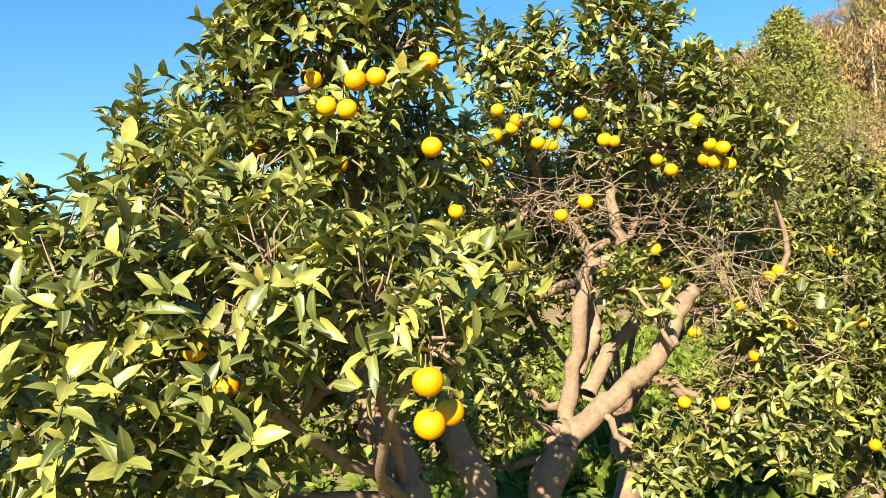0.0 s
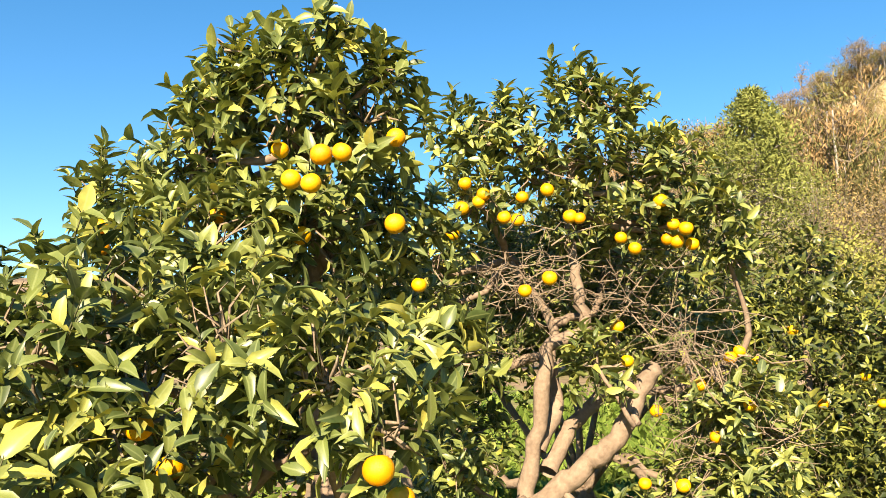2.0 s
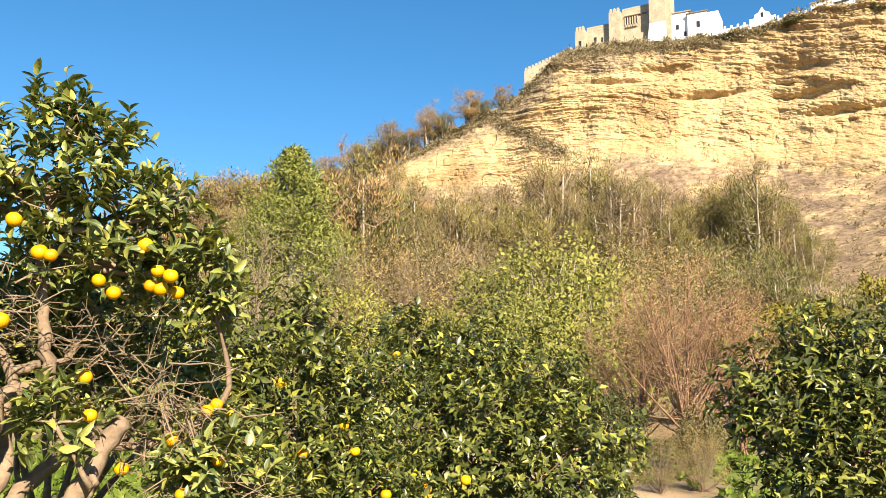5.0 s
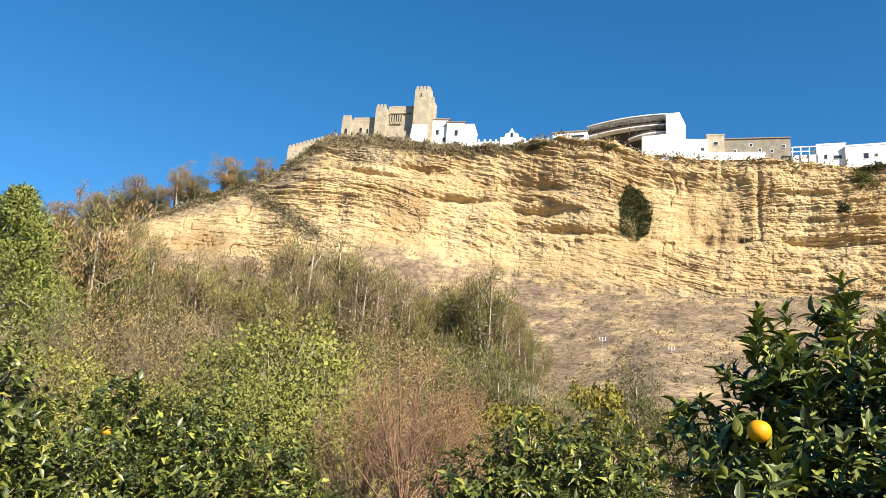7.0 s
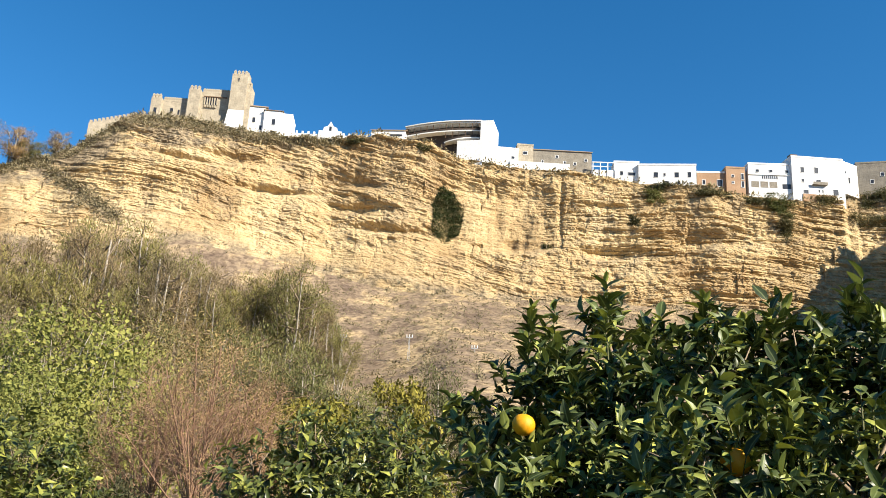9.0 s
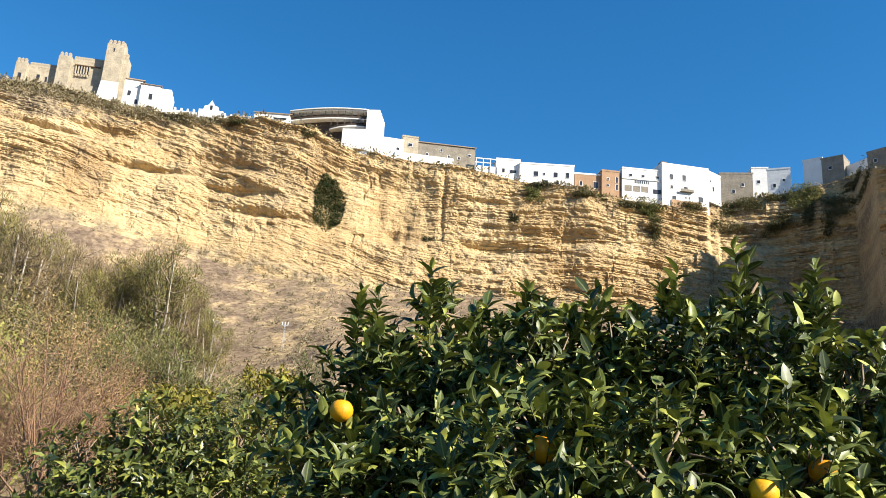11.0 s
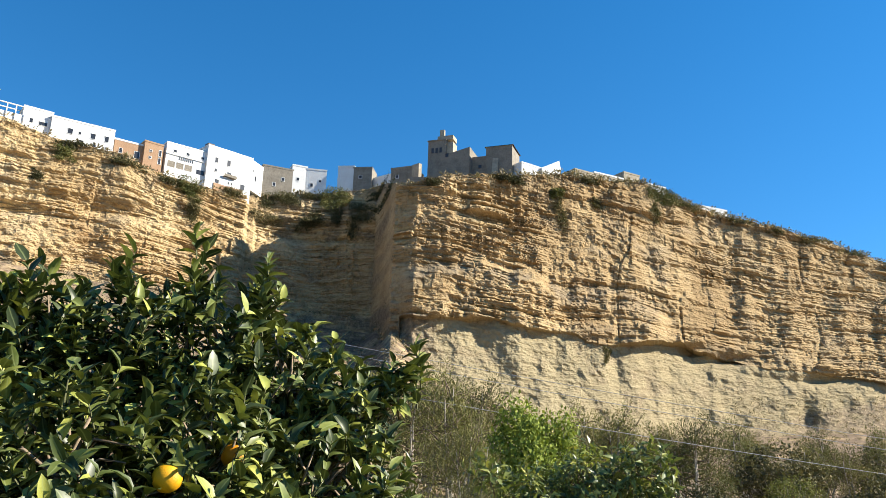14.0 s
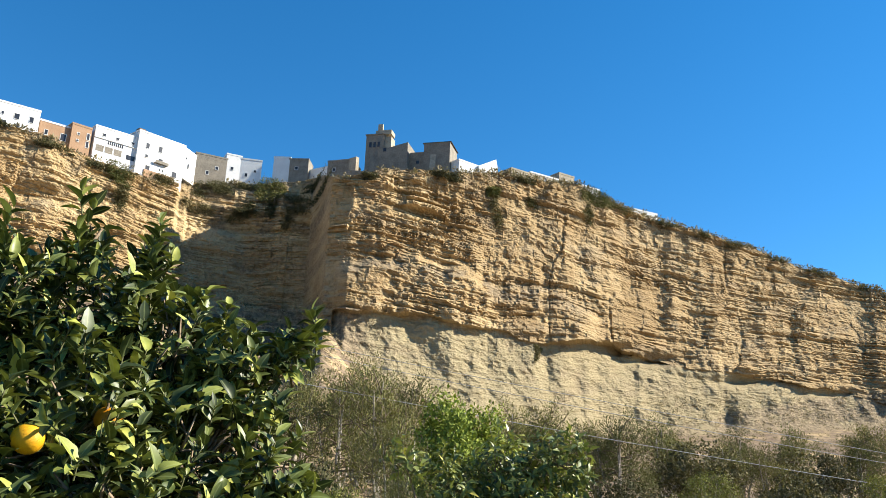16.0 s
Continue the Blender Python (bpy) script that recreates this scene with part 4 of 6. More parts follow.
house("house", "white house with a lean-to roof on the headland", "house", 112.1, 113.6, 20.9, 21.65, M_WHITE, 8, [], "flat", 4)


def build_spire_house():
    m, w, r, z = seat_at(113.6, 115.0, 3, 20.9)
    t = thing("house", "white house with a steep pointed gable wall", "house", m, "houses on the rim")
    h = r * math.tan(radians(22.15)) + EYE - z
    v = [(0, 0, -4), (w, 0, -4), (w, 0, h * 0.5), (w * 0.9, 0, h), (0, 0, h * 0.35)]
    v += [(a, 5, c) for a, _, c in v]
    f = [(0, 1, 2, 2), (0, 2, 3, 4), (6, 5, 9, 8), (6, 8, 7, 7), (1, 6, 7, 2), (2, 7, 8, 3), (3, 8, 9, 4), (4, 9, 5, 0)]
    piece("wall", quick("wall", v, tri(f)), M_WHITE, t)
    window(t, w * 0.7, 0.6, 1.2, 0.7)


build_spire_house()
house("house", "ruined ochre house with broken walls", "ruin", 116.0, 117.5, 20.4, 21.15, M_STONE, 6, [(0.3, 1.5, 0.8, 1.0)], "flat", 4)
house("house", "low ruined terrace of ochre walls", "ruin", 117.4, 119.6, 20.3, 20.8, M_STONE, 6, [(0.5, 1.0, 0.8, 1.0)], "flat", 4, roof_mat=M_WHITE)
house("house", "small ochre house with a pale parapet", "house", 119.5, 120.6, 20.0, 20.85, M_STONE, 6, [(0.5, 1.6, 0.7, 0.9)], "flat", 4)
house("house", "low white house on the descending rim", "house", 121.2, 122.4, 19.3, 19.95, M_WHITE, 6, [], "flat", 4)
house("house", "low white sheds on the descending rim", "house", 124.8, 126.4, 17.7, 18.2, M_WHITE, 6, [], "flat", 6)


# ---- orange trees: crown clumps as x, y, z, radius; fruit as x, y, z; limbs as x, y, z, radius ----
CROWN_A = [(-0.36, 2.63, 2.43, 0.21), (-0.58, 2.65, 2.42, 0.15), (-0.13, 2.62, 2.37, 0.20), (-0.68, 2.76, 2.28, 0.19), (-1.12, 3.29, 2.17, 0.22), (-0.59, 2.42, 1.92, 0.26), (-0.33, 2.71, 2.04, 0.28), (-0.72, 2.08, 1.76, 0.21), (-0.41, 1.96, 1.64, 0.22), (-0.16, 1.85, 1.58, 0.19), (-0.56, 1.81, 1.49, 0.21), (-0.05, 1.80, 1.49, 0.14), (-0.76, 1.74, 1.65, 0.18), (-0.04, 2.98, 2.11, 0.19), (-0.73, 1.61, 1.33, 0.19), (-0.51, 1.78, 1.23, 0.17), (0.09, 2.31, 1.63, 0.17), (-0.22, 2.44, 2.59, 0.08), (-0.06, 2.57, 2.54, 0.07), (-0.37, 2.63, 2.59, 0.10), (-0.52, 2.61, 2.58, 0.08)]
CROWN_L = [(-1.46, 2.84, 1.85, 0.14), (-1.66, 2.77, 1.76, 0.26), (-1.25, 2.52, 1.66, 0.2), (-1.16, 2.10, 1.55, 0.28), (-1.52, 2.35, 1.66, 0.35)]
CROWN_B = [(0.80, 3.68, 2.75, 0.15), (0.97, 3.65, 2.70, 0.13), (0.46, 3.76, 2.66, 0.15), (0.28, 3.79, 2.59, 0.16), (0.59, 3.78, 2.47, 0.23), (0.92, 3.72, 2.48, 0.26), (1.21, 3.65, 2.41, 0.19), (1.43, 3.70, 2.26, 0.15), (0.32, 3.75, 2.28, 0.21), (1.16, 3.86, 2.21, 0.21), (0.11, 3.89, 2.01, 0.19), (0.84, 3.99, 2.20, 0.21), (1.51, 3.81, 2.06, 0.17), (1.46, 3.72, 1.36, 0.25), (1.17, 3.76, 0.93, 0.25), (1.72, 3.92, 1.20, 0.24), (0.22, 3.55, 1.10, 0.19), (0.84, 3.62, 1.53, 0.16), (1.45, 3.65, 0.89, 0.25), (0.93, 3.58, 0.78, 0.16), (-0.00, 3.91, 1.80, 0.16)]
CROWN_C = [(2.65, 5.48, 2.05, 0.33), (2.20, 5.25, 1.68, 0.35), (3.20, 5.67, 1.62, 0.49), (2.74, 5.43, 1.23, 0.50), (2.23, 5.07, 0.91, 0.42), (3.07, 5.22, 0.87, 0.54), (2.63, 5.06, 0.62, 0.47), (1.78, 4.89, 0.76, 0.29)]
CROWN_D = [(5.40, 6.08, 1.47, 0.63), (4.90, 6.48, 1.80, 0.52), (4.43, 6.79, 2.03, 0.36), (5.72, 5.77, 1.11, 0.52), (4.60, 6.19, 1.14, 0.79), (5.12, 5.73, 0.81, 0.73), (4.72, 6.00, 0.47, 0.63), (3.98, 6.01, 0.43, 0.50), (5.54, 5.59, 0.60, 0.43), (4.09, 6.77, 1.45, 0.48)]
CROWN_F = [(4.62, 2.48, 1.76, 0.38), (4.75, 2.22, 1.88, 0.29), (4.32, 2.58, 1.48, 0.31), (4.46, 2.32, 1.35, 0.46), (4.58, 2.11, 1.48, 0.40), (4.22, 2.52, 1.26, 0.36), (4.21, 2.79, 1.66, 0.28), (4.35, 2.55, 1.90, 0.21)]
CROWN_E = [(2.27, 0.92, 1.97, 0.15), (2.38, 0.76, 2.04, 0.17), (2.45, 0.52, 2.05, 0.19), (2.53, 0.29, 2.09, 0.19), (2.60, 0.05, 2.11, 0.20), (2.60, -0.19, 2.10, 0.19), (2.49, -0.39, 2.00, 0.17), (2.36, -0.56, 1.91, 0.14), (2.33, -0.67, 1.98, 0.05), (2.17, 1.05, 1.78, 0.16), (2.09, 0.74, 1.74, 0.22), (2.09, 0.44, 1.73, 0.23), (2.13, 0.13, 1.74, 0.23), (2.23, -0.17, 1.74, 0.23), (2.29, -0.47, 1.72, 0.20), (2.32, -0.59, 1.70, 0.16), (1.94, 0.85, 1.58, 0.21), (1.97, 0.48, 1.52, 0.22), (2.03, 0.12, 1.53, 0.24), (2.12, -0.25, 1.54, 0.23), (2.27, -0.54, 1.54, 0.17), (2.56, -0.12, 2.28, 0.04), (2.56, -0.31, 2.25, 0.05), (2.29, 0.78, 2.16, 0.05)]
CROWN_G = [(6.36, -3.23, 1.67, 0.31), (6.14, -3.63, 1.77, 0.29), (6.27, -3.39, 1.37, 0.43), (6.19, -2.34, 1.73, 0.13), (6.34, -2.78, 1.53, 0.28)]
FRUIT_A = [(-0.16, 2.19, 2.18), (-0.22, 2.22, 2.18), (-0.24, 2.16, 2.09), (-0.30, 2.21, 2.11), (-0.02, 2.44, 2.28), (-0.02, 2.23, 1.99), (-0.38, 2.52, 2.26), (-0.43, 2.27, 1.70), (-1.13, 3.08, 2.10), (-1.13, 3.09, 2.02), (0.05, 2.90, 1.86), (-0.71, 1.92, 1.62), (-0.53, 1.72, 1.51), (-0.46, 2.24, 1.42), (-0.48, 1.77, 1.42), (-0.04, 1.58, 1.44), (-0.59, 2.61, 2.07), (-0.04, 1.57, 1.36), (0.00, 1.70, 1.36), (-0.45, 2.02, 1.28), (-0.32, 2.57, 2.00)]
FRUIT_B = [(0.43, 3.55, 2.19), (0.49, 3.56, 2.18), (0.32, 3.55, 2.26), (0.26, 3.54, 2.34), (0.25, 3.61, 2.24), (0.52, 3.62, 2.29), (0.63, 3.60, 2.32), (0.73, 3.60, 2.20), (0.77, 3.59, 2.19), (0.97, 3.66, 2.11), (1.03, 3.65, 2.06), (1.12, 3.54, 2.26), (1.19, 3.59, 2.16), (1.24, 3.57, 2.14), (1.18, 3.65, 2.10), (1.22, 3.64, 2.09), (1.30, 3.67, 2.08), (0.59, 3.35, 1.91), (0.49, 3.37, 1.86), (0.95, 3.69, 1.71), (0.96, 3.58, 1.56), (1.34, 3.77, 1.44), (1.55, 3.81, 1.59), (1.51, 3.82, 1.56), (1.62, 3.78, 1.54), (1.50, 3.60, 1.36), (1.15, 3.82, 1.32), (1.36, 3.64, 1.22), (0.20, 3.48, 2.11), (1.00, 3.51, 1.05), (1.18, 3.56, 1.03), (0.34, 3.54, 2.29)]
FRUIT_C = [(2.98, 5.32, 1.38), (2.52, 4.98, 1.23), (2.98, 4.71, 0.98), (2.84, 4.75, 0.77), (2.92, 4.71, 0.78), (2.91, 5.01, 1.23), (2.35, 4.97, 1.68), (3.10, 4.73, 0.84), (3.05, 4.60, 0.62), (2.41, 4.70, 0.56)]
FRUIT_D = [(4.11, 6.53, 1.93), (4.10, 5.41, 0.93), (3.90, 5.66, 0.85), (3.90, 5.64, 0.77), (3.94, 5.57, 0.52), (4.05, 5.48, 0.46), (4.59, 5.12, 0.74), (4.22, 5.46, 0.38), (3.81, 5.73, 0.97), (4.62, 5.25, 0.28)]
LIMB_STEM = [(0.31, 3.70, 0.30, 0.110), (0.39, 3.77, 0.55, 0.085), (0.49, 3.82, 0.79, 0.075), (0.53, 3.83, 0.87, 0.075)]
LIMB_LEFT = [(0.51, 3.83, 0.82, 0.047), (0.55, 3.88, 0.99, 0.041), (0.61, 3.88, 1.25, 0.036), (0.66, 3.86, 1.60, 0.036), (0.73, 3.85, 1.65, 0.034), (0.83, 3.83, 1.70, 0.031), (0.81, 3.86, 1.86, 0.026), (0.79, 3.87, 2.05, 0.022), (0.77, 3.88, 2.26, 0.015), (0.79, 3.83, 2.49, 0.009)]
LIMB_RIGHT = [(0.53, 3.83, 0.84, 0.060), (0.69, 3.81, 0.98, 0.052), (0.82, 3.77, 1.10, 0.048), (0.91, 3.73, 1.18, 0.046), (1.02, 3.70, 1.37, 0.042), (1.11, 3.67, 1.53, 0.038)]
LIMB_BACK = [(0.66, 3.95, 1.03, 0.045), (0.77, 4.05, 1.19, 0.040), (0.87, 4.09, 1.29, 0.036), (1.06, 4.11, 1.41, 0.030), (1.26, 4.05, 1.39, 0.022), (1.48, 3.98, 1.48, 0.014)]
LIMB_FORK = [(0.61, 3.92, 1.14, 0.040), (0.72, 4.02, 1.32, 0.034), (0.71, 4.09, 1.56, 0.028), (0.72, 4.09, 1.73, 0.024), (0.51, 4.10, 2.05, 0.016)]
LIMB_TRUNK_A = [(-0.12, 2.59, 0.74, 0.100), (-0.15, 2.65, 0.93, 0.075), (-0.21, 2.79, 1.09, 0.060), (-0.31, 2.92, 1.34, 0.050), (-0.35, 2.93, 1.79, 0.040), (-0.28, 2.91, 2.06, 0.030), (-0.34, 2.84, 2.37, 0.015)]
LIMB_A2 = [(0.02, 2.73, 0.68, 0.080), (0.09, 2.80, 0.90, 0.055), (0.02, 2.84, 1.07, 0.045), (-0.06, 2.99, 1.41, 0.040), (0.03, 3.00, 1.77, 0.030)]


def orange_meshes():
    bm = bmesh.new()
    bmesh.ops.create_uvsphere(bm, u_segments=20, v_segments=14, radius=1.0)
    for v in bm.verts:
        d = max(0.0, v.co.z) ** 10
        v.co.z = v.co.z * 0.95 - 0.10 * d
        v.co.x *= 1 + 0.02 * math.sin(3 * v.co.y)
    for f in bm.faces:
        f.smooth = True
    me = bpy.data.meshes.new("orange")
    bm.to_mesh(me)
    bm.free()
    v, f = [], []
    for k in range(5):
        a = 2 * math.pi * k / 5
        i = len(v)
        for da, r, z in ((-0.5, 0.08, 0.9), (0.5, 0.08, 0.9), (0.0, 0.3, 0.87)):
            v.append((r * math.cos(a + da), r * math.sin(a + da), z))
        f.append((i, i + 1, i + 2))
    stem, sf = tube_arrays([(0, 0, 0.85), (0.05, 0.02, 1.2), (0.12, 0.05, 1.7)], [0.07, 0.05, 0.045], 5)
    k = len(v)
    v += stem
    f += [tuple(i + k for i in q) for q in tri(sf)]
    return me, quick("calyx", v, f)


ORANGE, CALYX = orange_meshes()


def shoots(clumps, rng, density, per, leaf, inner=0.5, up=0.55, floor=0.05, spread=0.9, hold=0.74, droop=-0.28, spikes=(), broad=1.0):
    """Leafy shoots over and in the clumps of a crown: leaf frames, and the stems as short lines."""
    C = np.array(clumps)
    pos, way = [], []
    for k, (x, y, z, r) in enumerate(clumps):
        n = int(density * 4 * math.pi * r * r) + 3
        d = unit(rng.normal(size=(n, 3)))
        rad = r * (1.0 + 0.16 * rng.normal(size=n)).clip(0.6, 1.4)
        m = int(n * inner)
        d2 = unit(rng.normal(size=(m, 3)))
        rad = np.r_[rad, r * rng.uniform(0.25, 0.8, m)]
        d = np.r_[d, d2]
        p = np.array([x, y, z]) + d * rad[:, None]
        keep = p[:, 2] > floor
        for j, c in enumerate(C):
            if j != k:
                keep &= np.linalg.norm(p - c[:3], axis=1) > hold * c[3] * (rng.uniform(0.75, 1.05, len(p)))
        pos.append(p[keep])
        way.append(unit(d[keep] * 0.8 + rng.normal(0, 0.35, (keep.sum(), 3)) + np.array([0, 0, up])))
    for x, y, z, h in spikes:
        for q in range(5):
            pos.append(np.array([[x, y, z - h + h * q / 4]]) + rng.normal(0, 0.008, (1, 3)))
            way.append(unit(rng.normal(0, 0.12, (1, 3)) + [0, 0, 1]))
    pos, way = np.concatenate(pos), np.concatenate(way)
    n = len(pos)
    span = leaf * rng.uniform(0.7, 1.6, n)
    fr, k = [], np.arange(per)
    side = unit(np.cross(way, rng.normal(size=(n, 3))))
    other = np.cross(way, side)
    for q in k:
        a = 2.4 * q + rng.uniform(-0.4, 0.4, n)
        out = side * np.cos(a)[:, None] + other * np.sin(a)[:, None]
        t = 0.1 + 0.9 * q / max(per - 1, 1)
        lift = 0.35 + 0.75 * t
        w = unit(out * spread + way * lift[..., None] if isinstance(lift, np.ndarray) else out * spread + way * lift)
        w = unit(w + np.array([0, 0, droop]) + rng.normal(0, 0.16, (n, 3)))
        nrm = way * 1.0 + np.array([0, 0, 0.5]) - out * 0.35 + rng.normal(0, 0.25, (n, 3))
        length = leaf * rng.uniform(0.62, 1.2, n)
        foot_at = pos + way * (span * (t - 0.5))[:, None]
        use = rng.uniform(size=n) < 0.92
        fr.append(leaf_frames(foot_at, w, nrm, length, length * rng.uniform(0.34, 0.5, n) * broad, rng.uniform(0.4, 1.9, n))[use])
    return np.concatenate(fr), pos, way, span


def orange_tree(label, clumps, fruit, seed, density=70, per=8, leaf=0.1, limbs=(), base=None, mats=(None, None), singles=300, fine=True, size=0.041, inner=0.5, twigs=2, up=0.55, near=(0.0, 0.0, 1.6), bare=(), hold=0.74, skirt=(), show=0.35, droop=-0.2, spikes=(), broad=1.0):
    rng = np.random.default_rng(seed)
    clumps = [(x, y, z, r * 0.86) for x, y, z, r in clumps] + list(skirt)
    C = np.array(clumps)
    centre = C[:, :3].mean(0)
    if base is None:
        base = (centre[0], centre[1])
    t = thing("orange_tree", label, "tree", pose(base[0], base[1], 0), "orange trees in the orchard")
    back = Matrix.Translation((-base[0], -base[1], 0))
    mat_all, mat_one = mats
    # trunk and limbs
    if limbs:
        for k, line in enumerate(limbs):
            p, r = curve_points(line, rng, 4, 0.16)
            piece("trunk" if k == 0 else "limb", tubes_mesh("limb", [(p, r)], 10), M_BARK, t, "brown bark trunk" if k == 0 else "", back)
    else:
        p, r = curve_points([(base[0], base[1], -0.1, 0.1), (base[0] + 0.05, base[1], 0.3, 0.08), (base[0], base[1] + 0.04, 0.65, 0.075)], rng, 3)
        piece("trunk", tubes_mesh("trunk", [(p, r)], 9), M_BARK, t, "", back)
    start = np.array(limbs[0][-1][:3]) if limbs else np.array([base[0], base[1], 0.6])
    stems = []
    for x, y, z, r in clumps:
        end = np.array([x, y, z])
        src = start if not limbs else min((np.array(q[:3]) for line in limbs for q in line[1:]), key=lambda q: np.linalg.norm(q - end))
        mid = (src * 0.5 + end * 0.5) + rng.normal(0, 0.06, 3) + [0, 0, -0.05]
        thick = 0.012 + 0.05 * r
        p, rad = curve_points([(*src, thick), (*mid, thick * 0.75), (*end, thick * 0.4)], rng, 4, 0.5)
        piece("branch", tubes_mesh("branch", [(p, rad)], 6), M_BARK, t, "", back)
        for q in range(int(twigs * (4 + 30 * r))):
            d = unit(rng.normal(size=3) + [0, 0, 0.3])
            a = end + d * r * rng.uniform(0.0, 0.3)
            b = end + d * r * rng.uniform(0.7, 1.1)
            stems.append(([tuple(a), tuple((a + b) / 2 + rng.normal(0, 0.03, 3)), tuple(b)], [0.006, 0.0045, 0.002]))
    for x, y, z, r, n in bare:
        for q in range(int(1.7 * n)):
            d = unit(rng.normal(size=3) * [1.0, 0.6, 0.45] + [0.25, 0, -0.05])
            a = np.array([x, y, z]) + rng.normal(0, 0.35 * r, 3)
            b = a + d * r * rng.uniform(0.6, 1.5)
            c = (a + b) / 2 + rng.normal(0, 0.1 * r, 3)
            c2, c3 = a * 0.6 + c * 0.4 + rng.normal(0, 0.05 * r, 3), c * 0.5 + b * 0.5 + rng.normal(0, 0.07 * r, 3)
            thick = rng.uniform(0.45, 1.0)
            stems.append(([tuple(a), tuple(c2), tuple(c), tuple(c3), tuple(b)], [0.0055 * thick, 0.0045 * thick, 0.0036 * thick, 0.0024 * thick, 0.0012]))
            for w in range(3):
                e = c + unit(rng.normal(size=3)) * r * rng.uniform(0.2, 0.5)
                stems.append(([tuple(c), tuple((c + e) / 2 + rng.normal(0, 0.02, 3)), tuple(e)], [0.0024, 0.0018, 0.001]))
    fr, pos, way, span = shoots(clumps, rng, density, per, leaf, inner, up, hold=hold, droop=droop, spikes=spikes, broad=broad)
    green = [([tuple(p - w * s * 0.6), tuple(p + w * s * 0.1), tuple(p + w * s * 0.6)], [0.0028, 0.0022, 0.0012]) for p, w, s in zip(pos, way, span)]
    piece("shoot_mass", tubes_mesh("shoot_mass", green, 3), M_SHOOT, t, "thin green shoots", back, "stuff")
    piece("twig_tangle", tubes_mesh("twig_tangle", stems, 3), M_TWIG, t, "thin grey-brown twigs", back, "stuff")
    # leaves do not cut into the fruit
    for p in fruit:
        mid = fr[:, 3] + 0.5 * fr[:, 1]
        fr = fr[np.linalg.norm(mid - np.array(p), axis=1) > size * 1.15]
    to = np.array(near)
    for p in fruit:
        q = np.array(p)
        ray = unit(to - q)
        rel = fr[:, 3] + 0.5 * fr[:, 1] - q
        along = rel @ ray
        off = np.linalg.norm(rel - along[:, None] * ray, axis=1)
        fr = fr[~((along > 0) & (off < size * 0.8) & (rng.uniform(size=len(fr)) < show))]
    if singles:
        order = np.argsort(np.linalg.norm(fr[:, 3] - to, axis=1))
        mine = order[:singles * 3:3]
        me = quick("leaf", *leaf_template(True))
        mark_rib(smooth(me), FINE[0], 1)
        for k in mine:
            piece("leaf", me, mat_one, t, m=back @ frame_matrix(fr[k]))
        fr = np.delete(fr, mine, 0)
    piece("crown", leaves_mesh("crown", fr, FINE if fine else COARSE), mat_all, t, "dense glossy green leaves", back, "stuff")
    for p in fruit:
        s = size * rng.uniform(0.92, 1.1)
        o = piece("orange", ORANGE, M_PEEL, t, "ripe orange fruit", back @ Matrix.Translation(p) @ Euler(rng.uniform(-0.35, 0.35, 3)).to_matrix().to_4x4() @ Matrix.Scale(s, 4))
        piece("calyx", CALYX, M_CALYX, o)
    return t


LEAVES, SHADED_LEAVES = (M_LEAF, M_LEAF_ONE), (M_LEAF_SHADED, M_LEAF_SHADED_ONE)
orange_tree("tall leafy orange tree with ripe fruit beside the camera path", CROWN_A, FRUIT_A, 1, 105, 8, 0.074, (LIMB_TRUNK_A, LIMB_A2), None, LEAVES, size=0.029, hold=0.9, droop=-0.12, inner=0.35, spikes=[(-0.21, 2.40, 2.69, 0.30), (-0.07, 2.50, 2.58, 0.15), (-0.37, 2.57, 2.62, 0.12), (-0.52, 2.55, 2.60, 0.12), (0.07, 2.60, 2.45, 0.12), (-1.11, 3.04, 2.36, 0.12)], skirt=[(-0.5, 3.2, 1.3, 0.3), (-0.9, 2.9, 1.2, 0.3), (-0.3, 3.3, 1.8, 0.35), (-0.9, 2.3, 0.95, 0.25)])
orange_tree("leafy orange tree at the edge of the orchard row", CROWN_L, [], 2, 110, 8, 0.072, (), (-1.7, 2.7), SHADED_LEAVES, 120, skirt=[(-1.9, 2.7, 1.2, 0.4), (-1.5, 2.9, 1.0, 0.35), (-2.0, 3.1, 1.6, 0.4)])
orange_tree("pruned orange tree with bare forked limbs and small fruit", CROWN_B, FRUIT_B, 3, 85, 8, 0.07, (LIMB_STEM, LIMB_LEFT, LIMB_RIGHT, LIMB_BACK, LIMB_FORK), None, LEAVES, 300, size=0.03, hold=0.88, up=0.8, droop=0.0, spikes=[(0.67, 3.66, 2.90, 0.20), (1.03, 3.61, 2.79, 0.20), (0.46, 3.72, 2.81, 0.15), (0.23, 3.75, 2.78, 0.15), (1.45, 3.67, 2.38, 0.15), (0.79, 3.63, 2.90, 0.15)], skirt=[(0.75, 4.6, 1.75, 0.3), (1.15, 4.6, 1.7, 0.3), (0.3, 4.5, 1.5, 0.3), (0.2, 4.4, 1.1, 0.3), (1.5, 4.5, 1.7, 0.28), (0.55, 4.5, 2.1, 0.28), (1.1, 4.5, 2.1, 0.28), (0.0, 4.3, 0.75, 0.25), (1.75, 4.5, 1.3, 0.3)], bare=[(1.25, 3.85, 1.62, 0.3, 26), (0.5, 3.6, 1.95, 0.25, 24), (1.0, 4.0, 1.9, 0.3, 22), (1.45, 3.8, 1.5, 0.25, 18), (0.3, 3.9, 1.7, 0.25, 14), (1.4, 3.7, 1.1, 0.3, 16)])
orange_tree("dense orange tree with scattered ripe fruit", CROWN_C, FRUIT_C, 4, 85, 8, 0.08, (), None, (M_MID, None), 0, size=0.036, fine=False)
